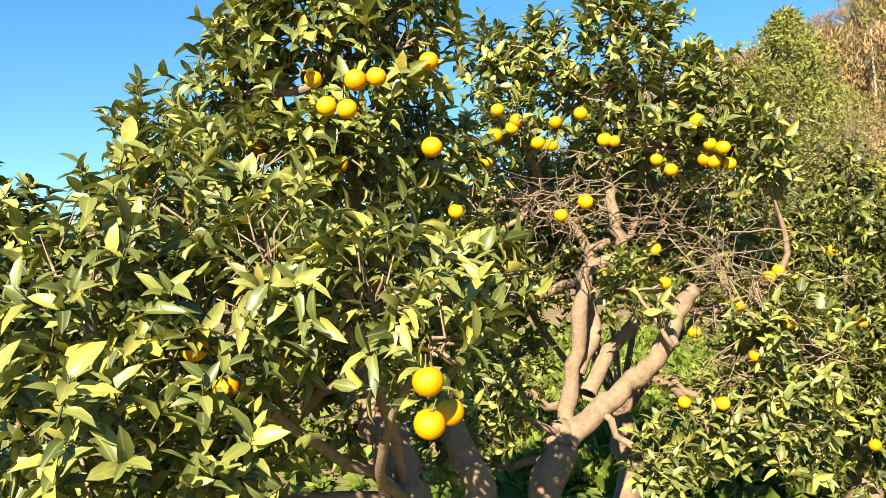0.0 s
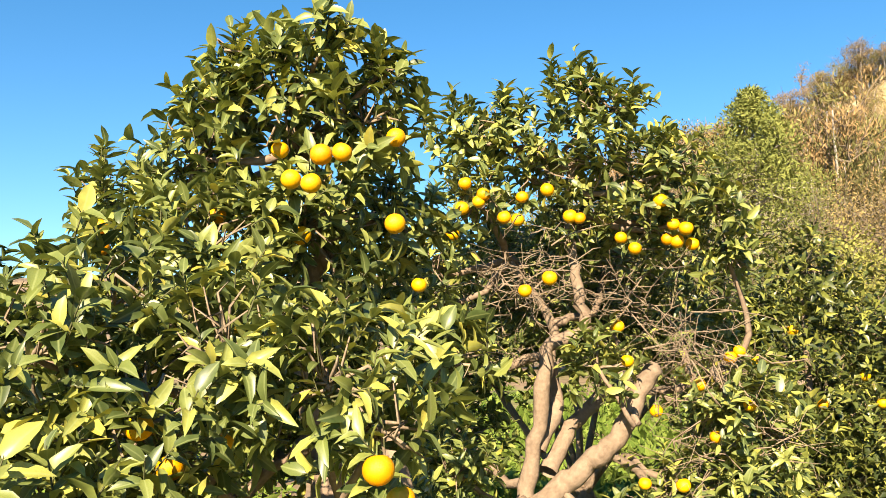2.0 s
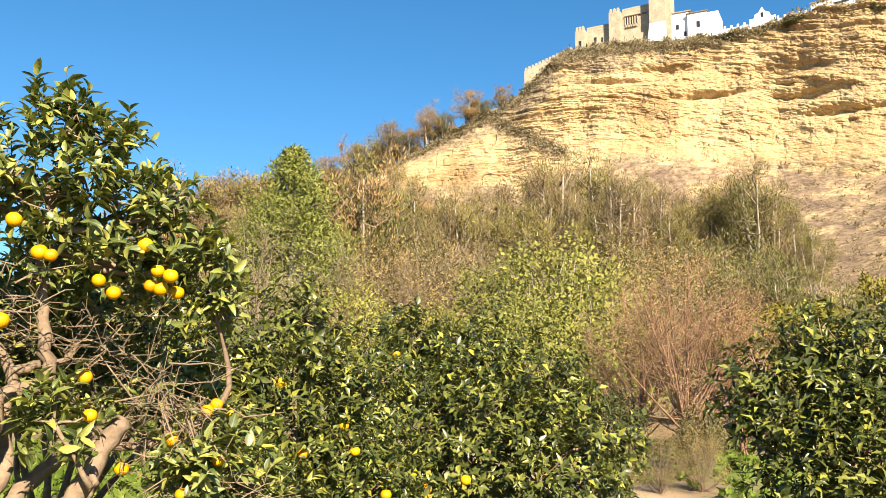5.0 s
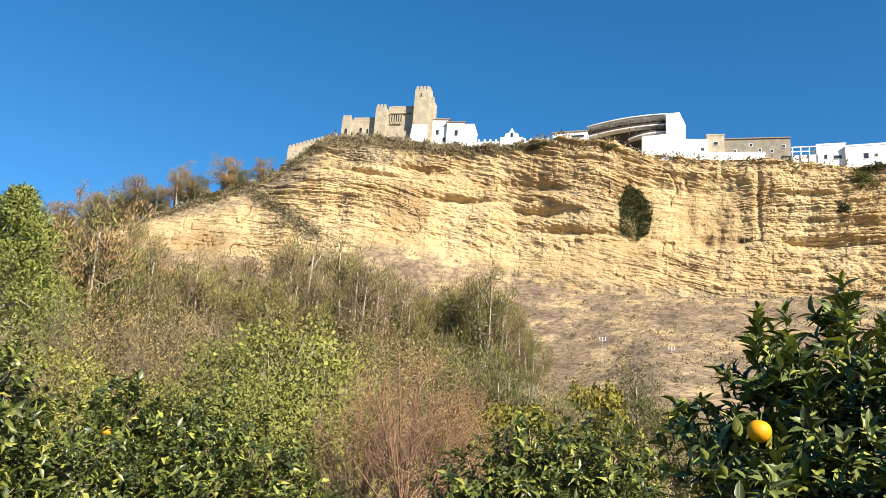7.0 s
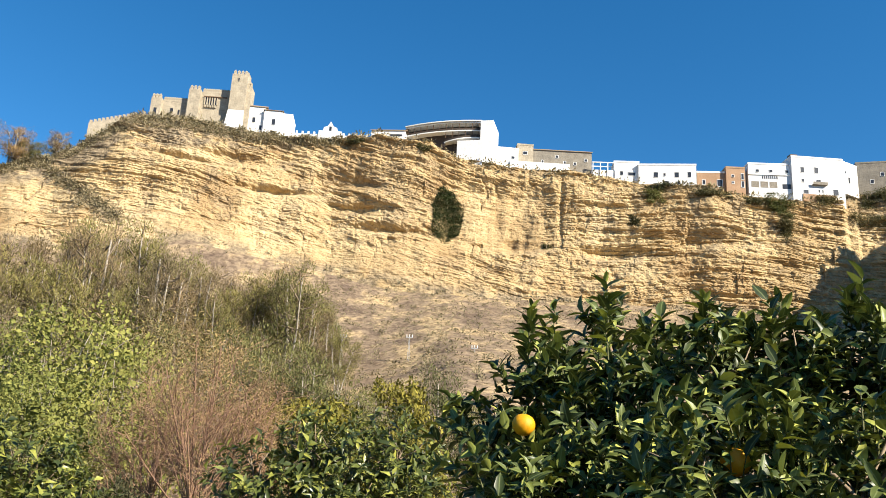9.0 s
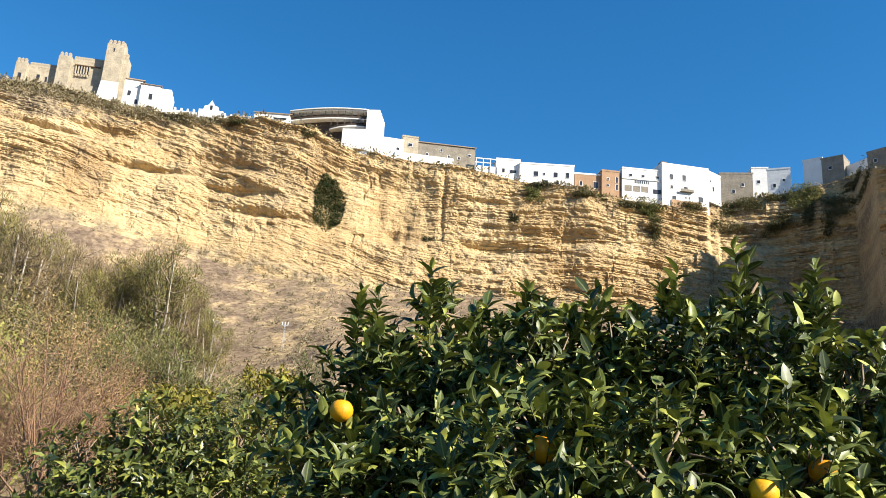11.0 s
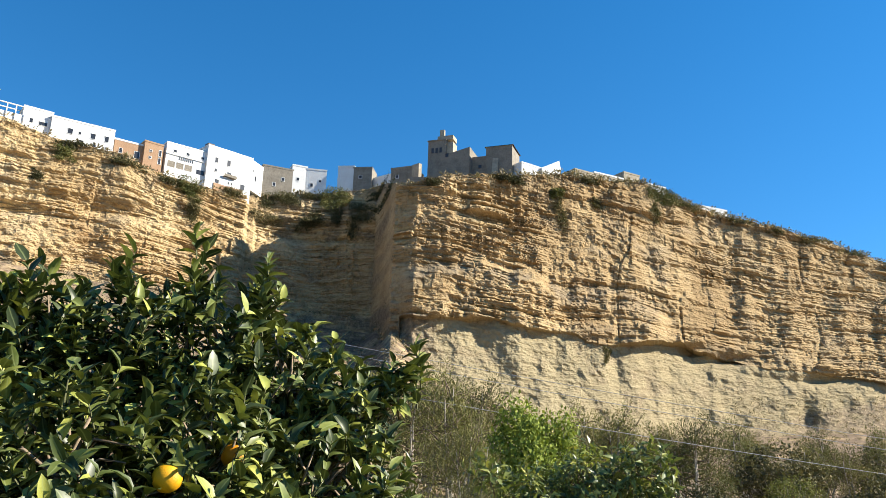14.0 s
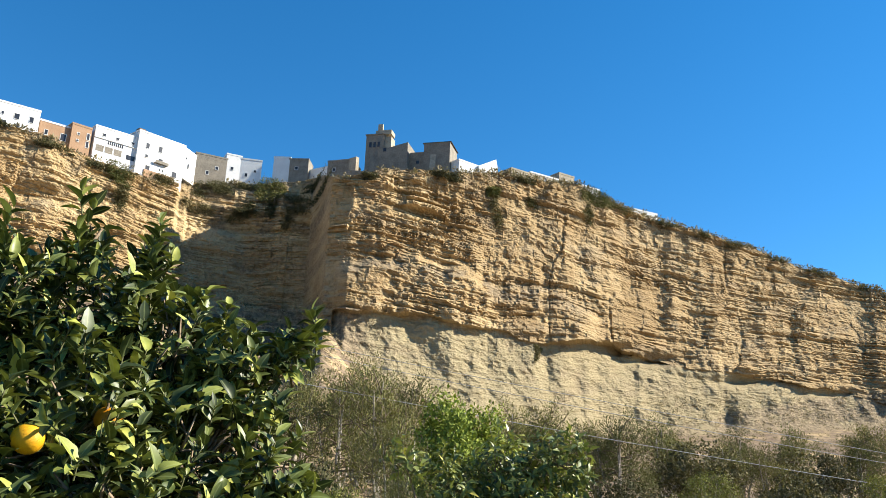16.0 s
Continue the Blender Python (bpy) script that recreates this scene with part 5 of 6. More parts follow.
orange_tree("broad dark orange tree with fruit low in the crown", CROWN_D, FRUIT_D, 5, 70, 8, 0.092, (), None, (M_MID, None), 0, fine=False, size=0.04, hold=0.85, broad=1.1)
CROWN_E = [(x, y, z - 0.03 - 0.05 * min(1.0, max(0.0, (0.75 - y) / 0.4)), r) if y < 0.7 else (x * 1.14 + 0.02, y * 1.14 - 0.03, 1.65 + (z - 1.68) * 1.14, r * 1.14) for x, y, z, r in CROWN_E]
FRUIT_E = [(2.01, -0.10, 1.67), (2.17, -0.245, 1.725), (2.09, 0.40, 1.74), (2.22, 0.985, 1.825)]
TOWARDS_E = (0.55, -0.24, 1.79)


def moved(rows):
    return [(x + 0.45, y - 0.237, z + 0.135, *rest) for x, y, z, *rest in rows]


orange_tree("dense orange tree close to the path, leaves darkened for shade, few fruit", moved(CROWN_E), moved(FRUIT_E), 6, 205, 8, 0.058, (), (3.05, -0.04), SHADED_LEAVES, 300, size=0.034, inner=0.4, show=0.95, hold=0.86, droop=0.1, up=0.7, broad=1.02, near=TOWARDS_E, spikes=moved([(2.49, -0.10, 2.33, 0.22), (2.49, -0.30, 2.27, 0.24), (2.24, 0.76, 2.19, 0.14), (2.30, -0.72, 2.02, 0.10), (2.45, 0.30, 2.19, 0.12), (2.20, 0.90, 2.13, 0.14), (2.41, 0.49, 2.19, 0.10), (2.44, 1.05, 2.19, 0.12), (2.51, 0.10, 2.23, 0.10)]), skirt=moved([(2.75, 0.7, 1.6, 0.35), (2.85, 0.2, 1.65, 0.4), (2.75, -0.3, 1.55, 0.35), (2.3, 0.5, 1.15, 0.35), (2.35, -0.1, 1.15, 0.35), (2.8, 0.2, 1.15, 0.4), (2.45, 0.2, 0.8, 0.3)]))
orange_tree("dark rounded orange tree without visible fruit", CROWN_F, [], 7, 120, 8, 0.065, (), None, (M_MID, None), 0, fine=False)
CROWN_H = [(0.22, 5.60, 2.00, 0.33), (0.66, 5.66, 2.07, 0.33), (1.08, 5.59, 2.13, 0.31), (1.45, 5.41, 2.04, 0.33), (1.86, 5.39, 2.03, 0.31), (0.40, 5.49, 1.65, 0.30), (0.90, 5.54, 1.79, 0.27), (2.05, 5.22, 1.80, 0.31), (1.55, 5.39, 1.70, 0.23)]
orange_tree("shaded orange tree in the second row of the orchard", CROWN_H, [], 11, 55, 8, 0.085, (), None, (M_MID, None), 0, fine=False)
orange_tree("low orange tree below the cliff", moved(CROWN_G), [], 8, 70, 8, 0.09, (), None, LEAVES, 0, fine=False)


# ---- wild trees and bushes ----
def wild_leaf(name, *stops):
    n = len(stops)
    return leaf_material(name, [(k / (n - 1), c) for k, c in enumerate(stops)], False, 0.75, 0.2, 0.15, True)


M_BROWN = wild_leaf("rusty_leaf", (0.25, 0.17, 0.09), (0.31, 0.21, 0.11), (0.37, 0.255, 0.135))
M_OLIVE = wild_leaf("olive_brown_leaf", (0.16, 0.15, 0.058), (0.2, 0.183, 0.07), (0.25, 0.22, 0.088))
M_RUST = wild_leaf("thin_rust_leaf", (0.24, 0.175, 0.105), (0.29, 0.215, 0.13), (0.35, 0.265, 0.16))
M_SAGE = wild_leaf("grey_green_leaf", (0.14, 0.145, 0.06), (0.18, 0.18, 0.075), (0.225, 0.22, 0.095))
M_PINE = wild_leaf("pine_needle", (0.13, 0.16, 0.05), (0.17, 0.2, 0.06), (0.22, 0.245, 0.075))
M_BUSH = wild_leaf("bush_leaf", (0.14, 0.155, 0.044), (0.2, 0.21, 0.062), (0.29, 0.285, 0.085))
M_RED = wild_leaf("russet_twig_leaf", (0.33, 0.21, 0.12), (0.4, 0.27, 0.16), (0.48, 0.34, 0.21))
M_GREY = wild_leaf("grey_twig_leaf", (0.13, 0.105, 0.08), (0.22, 0.185, 0.14), (0.3, 0.26, 0.2))
M_WILLOW = wild_leaf("willow_leaf", (0.12, 0.16, 0.03), (0.2, 0.26, 0.05), (0.31, 0.36, 0.08))
M_YELLOW = wild_leaf("yellow_leaf", (0.15, 0.13, 0.03), (0.28, 0.24, 0.05), (0.4, 0.33, 0.07))
M_SCRUB = wild_leaf("scrub_leaf", (0.06, 0.062, 0.032), (0.11, 0.105, 0.052), (0.18, 0.155, 0.085))
M_TAN = wild_leaf("straw_leaf", (0.12, 0.095, 0.045), (0.24, 0.19, 0.09), (0.35, 0.28, 0.14))
M_THICKET = wild_leaf("thicket_leaf", (0.07, 0.08, 0.03), (0.13, 0.14, 0.05), (0.21, 0.205, 0.08))
M_IVY = wild_leaf("ivy_leaf", (0.02, 0.035, 0.012), (0.045, 0.065, 0.02), (0.08, 0.1, 0.035))


def wild_tree(name, label, category, seed, height, width, mat, n, leaf, habit, bark=M_PALE_BARK, narrow=0.3):
    """A tree at the origin: habit "open" has rising limbs with feathery ends, "dome" a rounded crown, "cone" a tapering one, "bare" a fan of twigs."""
    rng = np.random.default_rng(seed)
    t = thing(name, label, category, None, "wild trees below the cliff")
    tubes = []
    limbs = []
    n_limb = {"open": 56, "dome": 34, "cone": 60, "bare": 34}[habit]
    lean = rng.normal(0, 0.03 * height, 2)
    top = {"open": 0.8, "dome": 0.5, "cone": 0.88, "bare": 0.35}[habit] * height
    trunk = [(0, 0, -0.05 * height, 0.03 * height), (lean[0] * 0.4, lean[1] * 0.4, top * 0.5, 0.014 * height), (lean[0], lean[1], top, 0.004 * height)]
    p, r = curve_points(trunk, rng, 4, 0.3)
    piece("trunk", tubes_mesh("trunk", [(p, r)], 6), bark, t)
    stems = [(lean, top)]
    if habit == "open":
        for q in range(3):
            a = 2.1 * q + rng.uniform(-0.4, 0.4)
            off = np.array([math.cos(a), math.sin(a)]) * width * rng.uniform(0.14, 0.28)
            h2 = top * rng.uniform(0.72, 1.02)
            p, r = curve_points([(0.1 * off[0], 0.1 * off[1], 0, 0.014 * height), (0.6 * off[0], 0.6 * off[1], h2 * 0.45, 0.009 * height), (off[0], off[1], h2, 0.003 * height)], rng, 4, 0.5)
            piece("stem", tubes_mesh("stem", [(p, r)], 5), bark, t)
            stems.append((off, h2))
    for k in range(n_limb):
        a = 2.4 * k + rng.uniform(-0.5, 0.5)
        u = (k + 0.5) / n_limb
        if habit == "cone":
            z0 = height * (0.1 + 0.85 * u)
            reach = width * 0.5 * (1.02 - u) ** 0.78 * rng.uniform(0.75, 1.1)
            end = np.array([math.cos(a) * reach, math.sin(a) * reach, z0 + 0.12 * reach])
        elif habit == "open":
            (sx, sy), sh2 = stems[k % len(stems)]
            f = rng.uniform(0.16, 0.97)
            z0 = sh2 * f
            reach = width * 0.5 * rng.uniform(0.25, 0.85) * (1.2 - 0.75 * f)
            end = np.array([sx * f + math.cos(a) * reach, sy * f + math.sin(a) * reach, z0 + height * rng.uniform(-0.01, 0.13)])
        elif habit == "dome":
            z0 = height * rng.uniform(0.05, 0.4)
            e = rng.uniform(0.0, 1.0)
            reach = width * 0.5 * math.sqrt(max(0.05, 1 - e * e)) * rng.uniform(0.6, 1.0)
            end = np.array([math.cos(a) * reach, math.sin(a) * reach, height * (0.2 + 0.72 * e)])
        else:
            z0 = height * rng.uniform(0.02, 0.25)
            e = rng.uniform(0.25, 1.0)
            reach = width * 0.5 * math.sqrt(max(0.08, 1 - e * e)) * rng.uniform(0.5, 1.05)
            end = np.array([math.cos(a) * reach, math.sin(a) * reach, height * e])
        s = min(z0 / top, 1.0)
        src = np.array([sx * f, sy * f, z0]) if habit == "open" else np.array([lean[0] * s, lean[1] * s, z0])
        mid = src * 0.45 + end * 0.55 + rng.normal(0, 0.03 * height, 3)
        th = 0.007 * height
        limbs.append((src, mid, end))
        tubes.append(curve_points([(*src, th), (*mid, th * 0.6), (*end, th * 0.2)], rng, 2, 0.6))
        for w in range({"bare": 22, "cone": 0}.get(habit, 3)):
            s2 = rng.uniform(0.35, 1.0)
            a0 = src * (1 - s2) ** 2 + 2 * mid * s2 * (1 - s2) + end * s2 * s2
            d = unit(rng.normal(size=3) + unit(end - src) * 0.9 + [0, 0, 0.5])
            L = height * rng.uniform(0.06, 0.2)
            tubes.append(([tuple(a0), tuple(a0 + d * L * 0.5 + rng.normal(0, 0.01 * height, 3)), tuple(a0 + d * L)], [th * 0.3, th * 0.22, th * 0.1]))
    piece("branch_fan", tubes_mesh("branch_fan", tubes, 3), M_DRY_BARK if habit == "open" else bark, t, "", None, "stuff")
    # rounded tufts of leaves over the crown, loose at their edges
    count = {"open": 120, "dome": 70, "cone": 190, "bare": 30}[habit]
    each = max(4, n // count)
    pos, nrm = [], []
    for q in range(count):
        src, mid, end = limbs[q % len(limbs)]
        s2 = 1.0 if q < len(limbs) else rng.uniform(0.35, 0.95)
        c = src * (1 - s2) ** 2 + 2 * mid * s2 * (1 - s2) + end * s2 * s2
        if habit == "cone":
            size = width * (0.06 + 0.11 * (1 - c[2] / height)) * rng.uniform(0.75, 1.25)
        else:
            size = width * {"open": 0.095, "dome": 0.135, "bare": 0.16}[habit] * rng.uniform(0.7, 1.25)
        tall = {"open": 1.25, "dome": 0.85, "cone": 0.9, "bare": 1.3}[habit]
        d = unit(rng.normal(size=(each, 3)) + [0, 0, 0.25])
        loose = rng.uniform(0.15, 1.1, each) if habit == "bare" else 1.0 - 0.45 * np.abs(rng.normal(0, 0.6, each)) + 0.12 * rng.normal(size=each)
        pos.append(c + d * (loose * size)[:, None] * [1, 1, tall])
        nrm.append(d)
    pos, nrm = np.concatenate(pos), np.concatenate(nrm)
    keep = pos[:, 2] > 0.02 * height
    pos, nrm = pos[keep], nrm[keep]
    m = len(pos)
    length = leaf * rng.uniform(0.5, 1.3, m)
    way = unit(rng.normal(size=(m, 3)) * (0.55 if habit == "open" else 1.0) + nrm * 0.5 + [0, 0, 0.9 if habit == "open" else 0.2])
    out = unit(pos - [0, 0, 0.4 * height])
    fr = leaf_frames(pos, way, nrm * 1.1 + out * 0.5 + rng.normal(0, 0.2, (m, 3)) + [0, 0, 0.2], length, length * narrow * rng.uniform(0.7, 1.3, m))
    piece("crown", leaves_mesh("crown", fr, TINY), mat, t, "", None, "stuff")
    return t


M_RUSSET = surface("russet_bark", (0.16, 0.09, 0.055), (0.34, 0.2, 0.13), 3.0, 0.9, 0.3)
MADE = {}


def plant(kind, b, r, el_top, wide=1.0, turn=None, on_rim=False):
    """Set one wild tree on the slope with its top at that height above the eye."""
    name, label, cat, seed, h, w, mat, n, leaf, habit, narrow = KINDS[kind]
    z = ground_z(b, r)
    if on_rim:
        r, z = (float(v) for v in rim(np.array(b)))
        r, z = r + 1.5, z - 0.6
    need = r * math.tan(radians(el_top)) + EYE - z + 0.2
    need = max(need / (0.88 if habit == "open" else 1.0), 0.2 * h)
    turn = (b * 77.0) % 360 if turn is None else turn
    s = need / h
    p = polar(b, r, z - 0.1)
    m = Matrix.LocRotScale(p, Euler((0, 0, radians(turn))), (s * wide, s * wide, s))
    if kind not in MADE:
        MADE[kind] = wild_tree(name, label, cat, seed, h, w, mat, n, leaf, habit, {"red": M_RUSSET, "tan": M_DRY_BARK, "grey": M_DRY_BARK}.get(kind, M_PALE_BARK), narrow)
        MADE[kind].matrix_basis = m
        return MADE[kind]
    o = copy_thing(MADE[kind], Matrix.Identity(4))
    o.matrix_basis = m
    return o


KINDS = {
    "brown": ("brown_tree", "rusty brown half-bare tree on the hillside", "tree", 21, 12.0, 8.0, M_BROWN, 7500, 0.3, "open", 0.24),
    "olive": ("olive_brown_tree", "dull olive-brown feathery tree on the hillside", "tree", 22, 12.0, 8.5, M_OLIVE, 8000, 0.3, "open", 0.24),
    "rust": ("half_bare_tree", "tall half-bare tree with pale stems and thin brown leaves", "tree", 33, 12.0, 7.5, M_RUST, 6500, 0.3, "open", 0.16),
    "sage": ("grey_green_tree", "dusty grey-green feathery tree below the cliff", "tree", 31, 10.0, 8.5, M_SAGE, 8000, 0.25, "open", 0.26),
    "pine": ("conifer", "bushy green conifer on the hillside", "tree", 23, 16.0, 12.0, M_PINE, 34000, 0.3, "cone", 0.3),
    "bush": ("round_bush", "rounded yellow-green bush at the foot of the slope", "bush", 24, 5.0, 6.5, M_BUSH, 12000, 0.125, "dome", 0.65),
    "grey": ("bare_tree", "leafless grey twiggy tree", "tree", 25, 5.0, 5.5, M_GREY, 4000, 0.09, "bare", 0.25),
    "red": ("russet_tree", "leafless russet tree with fine upright twigs", "tree", 26, 5.0, 4.6, M_RED, 14000, 0.06, "bare", 0.22),
    "willow": ("green_tree", "fresh green leafy tree below the cliff", "tree", 27, 6.0, 5.0, M_WILLOW, 8500, 0.22, "dome", 0.6),
    "yellow": ("yellow_bush", "yellowing bush among the trees", "bush", 28, 4.0, 4.5, M_YELLOW, 7000, 0.17, "dome", 0.6),
    "dark": ("dark_bush", "dark grey-green bush at the foot of the slope", "bush", 29, 5.0, 6.0, M_SCRUB, 6500, 0.22, "dome", 0.65),
    "tan": ("dry_bush", "dry straw-coloured twiggy bush", "bush", 30, 5.0, 6.0, M_TAN, 7000, 0.1, "bare", 0.4),
}
rng = np.random.default_rng(77)
# skyline of the left shoulder
for b, r, el, k in ((15.5, 240, 12.6, "brown"), (17.5, 238, 13.3, "brown"), (19.4, 235, 13.7, "olive"), (21.5, 230, 13.6, "brown"), (25.5, 232, 15.0, "brown"), (27.3, 230, 16.1, "brown"), (28.6, 226, 16.4, "olive"), (29.9, 228, 17.5, "brown"), (31.3, 226, 17.0, "olive"), (32.6, 226, 18.6, "brown"), (33.8, 224, 18.3, "olive"), (35.6, 222, 19.8, "brown"), (37.0, 222, 19.2, "olive"), (38.0, 221, 20.1, "brown")):
    plant(k, b, r, el, 1.5, on_rim=b > 24)
    plant("olive" if k == "brown" else "brown", b + 0.6, r, el - 0.7, 1.4, on_rim=b > 24)
for b in np.arange(25.0, 31.0, 0.8):
    plant("brown" if rng.uniform() < 0.5 else "olive", float(b), 212.0, float(at_bearing(RIM_EL, b)) + rng.uniform(-1.6, 0.2), 0.9)
# ranks on the hillside: low ones behind, a row of tall thin trees, shorter ones before them
for lo, hi, r, el, step in ((13, 29, 190, 11.2, 1.6), (10, 27, 92, 9.0, 2.0), (27, 58, 92, 8.4, 2.4)):
    for b in np.arange(lo, hi, step):
        b2, r2 = b + rng.uniform(-0.5, 0.5), r * rng.uniform(0.93, 1.07)
        e2 = el + rng.uniform(-1.2, 0.8) - (1.6 if b > 54 else 0)
        k = ("brown", "olive", "sage", "rust")[int(rng.choice(4, p=(0.3, 0.35, 0.15, 0.2)))]
        plant(k, float(b2), float(r2), float(e2), rng.uniform(0.85, 1.2))
for b, el, k in ((26.6, 13.4, "rust"), (28.4, 13.9, "brown"), (29.6, 12.4, "olive"), (30.8, 13.3, "rust"), (32.2, 12.3, "brown"), (33.6, 12.7, "olive"), (34.9, 13.2, "rust"), (36.2, 12.4, "olive"), (37.6, 12.9, "rust"), (38.6, 13.3, "brown"), (40.2, 13.7, "rust"), (41.4, 15.2, "olive"), (42.6, 13.4, "olive"), (43.6, 12.2, "sage"), (44.9, 15.0, "olive"), (46.3, 13.7, "olive"), (47.8, 13.5, "olive"), (49.0, 12.4, "rust"), (50.4, 12.8, "rust"), (51.8, 12.9, "olive"), (53.0, 13.3, "rust"), (54.0, 14.0, "rust"), (55.3, 12.7, "olive"), (56.6, 11.7, "olive"), (57.6, 10.6, "sage")):
    plant(k, b, 148 + 6 * math.sin(b * 7), el, 0.85)
    plant("olive" if k != "olive" else "rust", b + 0.7, 138 + 6 * math.sin(b * 5), el - 0.9 - 0.5 * math.sin(b * 3), 0.9)
for b, r, el, k in ((26.0, 84, 13.8, "brown"), (27.0, 86, 14.6, "olive"), (28.2, 82, 14.0, "brown"), (29.4, 84, 13.2, "sage"), (30.6, 80, 11.6, "olive"), (25.4, 74, 11.4, "sage"), (32.0, 82, 11.0, "rust")):
    plant(k, b, r, el, 0.9)
# conifers and bushes lower down
plant("pine", 23.4, 62, 15.7, 1.0)
plant("pine", 21.2, 68, 11.8, 0.8)
plant("grey", 20.6, 36, 9.6, 1.15)
plant("tan", 33.5, 52, 8.9, 1.0)
plant("tan", 30.2, 46, 8.3, 1.0)
plant("grey", 36.0, 54, 9.0, 0.9)
plant("grey", 27.6, 50, 8.4, 0.9)
plant("grey", 32.0, 50, 8.2, 0.8)
plant("tan", 43.5, 44, 9.0, 1.1)
plant("tan", 47.5, 50, 8.8, 1.1)
plant("tan", 49.0, 13.5, -4.6, 0.9)
plant("tan", 46.5, 13, -5.0, 0.9)
plant("tan", 51.5, 14, -5.0, 0.9)
for b, r, el, k, wd in ((28.0, 38, 6.0, "bush", 1.0), (33.0, 33, 4.8, "bush", 1.1), (37.6, 32, 7.6, "bush", 0.8), (42.0, 30, 9.3, "bush", 0.95), (40.0, 26, 5.5, "bush", 1.0), (45.4, 33, 7.4, "bush", 0.75), (38.0, 24, 3.5, "bush", 1.0), (55.2, 64, 8.3, "sage", 1.0), (53.0, 66, 8.6, "sage", 0.9), (56.8, 60, 7.6, "sage", 0.9), (57.6, 30, 5.2, "yellow", 0.9), (55.2, 33, 4.8, "yellow", 0.9), (60.2, 36, 5.6, "sage", 0.9), (62.5, 42, 6.8, "yellow", 0.7), (65.5, 44, 7.2, "sage", 0.9), (59.0, 26, 2.8, "bush", 0.9), (63.5, 26, 3.2, "yellow", 1.0), (68.5, 36, 5.5, "olive", 1.1), (72, 36, 5.0, "olive", 1.1), (46, 19, -0.6, "dark", 0.7), (51.5, 17, -1.6, "dark", 0.7), (16.0, 30, 3.5, "bush", 1.0), (11.0, 34, 4.0, "dark", 1.0), (4.0, 36, 4.0, "bush", 1.0), (-4.0, 36, 3.4, "dark", 1.0), (-14.0, 40, 3.0, "bush", 1.0)):
    plant(k, b, r, el, wd)
plant("red", 50.8, 20, 8.1, 1.15)
plant("red", 47.2, 22, 6.6, 0.9)
plant("red", 54.0, 21, 5.6, 0.9)
# right of the near dark tree
for b, r, el, k, wd in ((105.0, 44, 7.0, "sage", 0.9), (107.7, 40, 7.1, "sage", 0.9), (112.6, 30, 5.9, "willow", 0.85), (114.6, 31, 5.1, "willow", 0.8), (109.0, 26, 3.8, "sage", 0.9), (116.5, 60, 5.0, "sage", 1.0), (114.5, 24, 1.8, "willow", 0.9), (118.6, 50, 5.0, "sage", 1.0), (121.0, 58, 4.2, "olive", 1.0), (123.5, 48, 4.5, "sage", 1.1), (126.2, 60, 4.2, "sage", 1.1), (128.3, 55, 3.1, "dark", 1.1), (130.0, 60, 2.9, "sage", 1.1), (132.5, 56, 2.4, "olive", 1.0), (135.0, 60, 2.6, "dark", 1.1), (137.6, 62, 3.5, "sage", 1.1), (140.0, 60, 3.2, "sage", 1.1), (143.0, 60, 3.2, "dark", 1.1), (119.5, 30, 0.7, "bush", 1.0), (124.0, 30, 0.6, "dark", 1.0), (129.0, 32, 1.0, "bush", 1.0), (134.0, 34, 1.2, "dark", 1.0), (139.0, 34, 1.2, "bush", 1.0), (116.5, 22, -0.2, "bush", 0.8), (113, 70, 4.6, "sage", 1.2), (118, 75, 4.0, "dark", 1.2), (122, 75, 3.7, "sage", 1.2), (126.5, 78, 3.6, "olive", 1.2), (131, 78, 3.6, "sage", 1.2), (134, 80, 3.8, "sage", 1.2), (138.5, 80, 4.2, "olive", 1.2), (109.5, 60, 6.6, "sage", 1.1), (106, 62, 7.2, "sage", 1.1), (102.0, 50, 7.0, "sage", 1.0), (98.0, 50, 6.5, "dark", 1.0), (106, 17, -0.8, "bush", 0.8), (109.5, 19, 0.2, "sage", 0.8), (112, 16, -1.4, "willow", 0.7), (104, 20, 1.0, "dark", 0.8), (118, 17, -1.6, "dark", 0.8), (123, 19, -1.2, "bush", 0.8)):
    plant(k, b, r, el, wd)


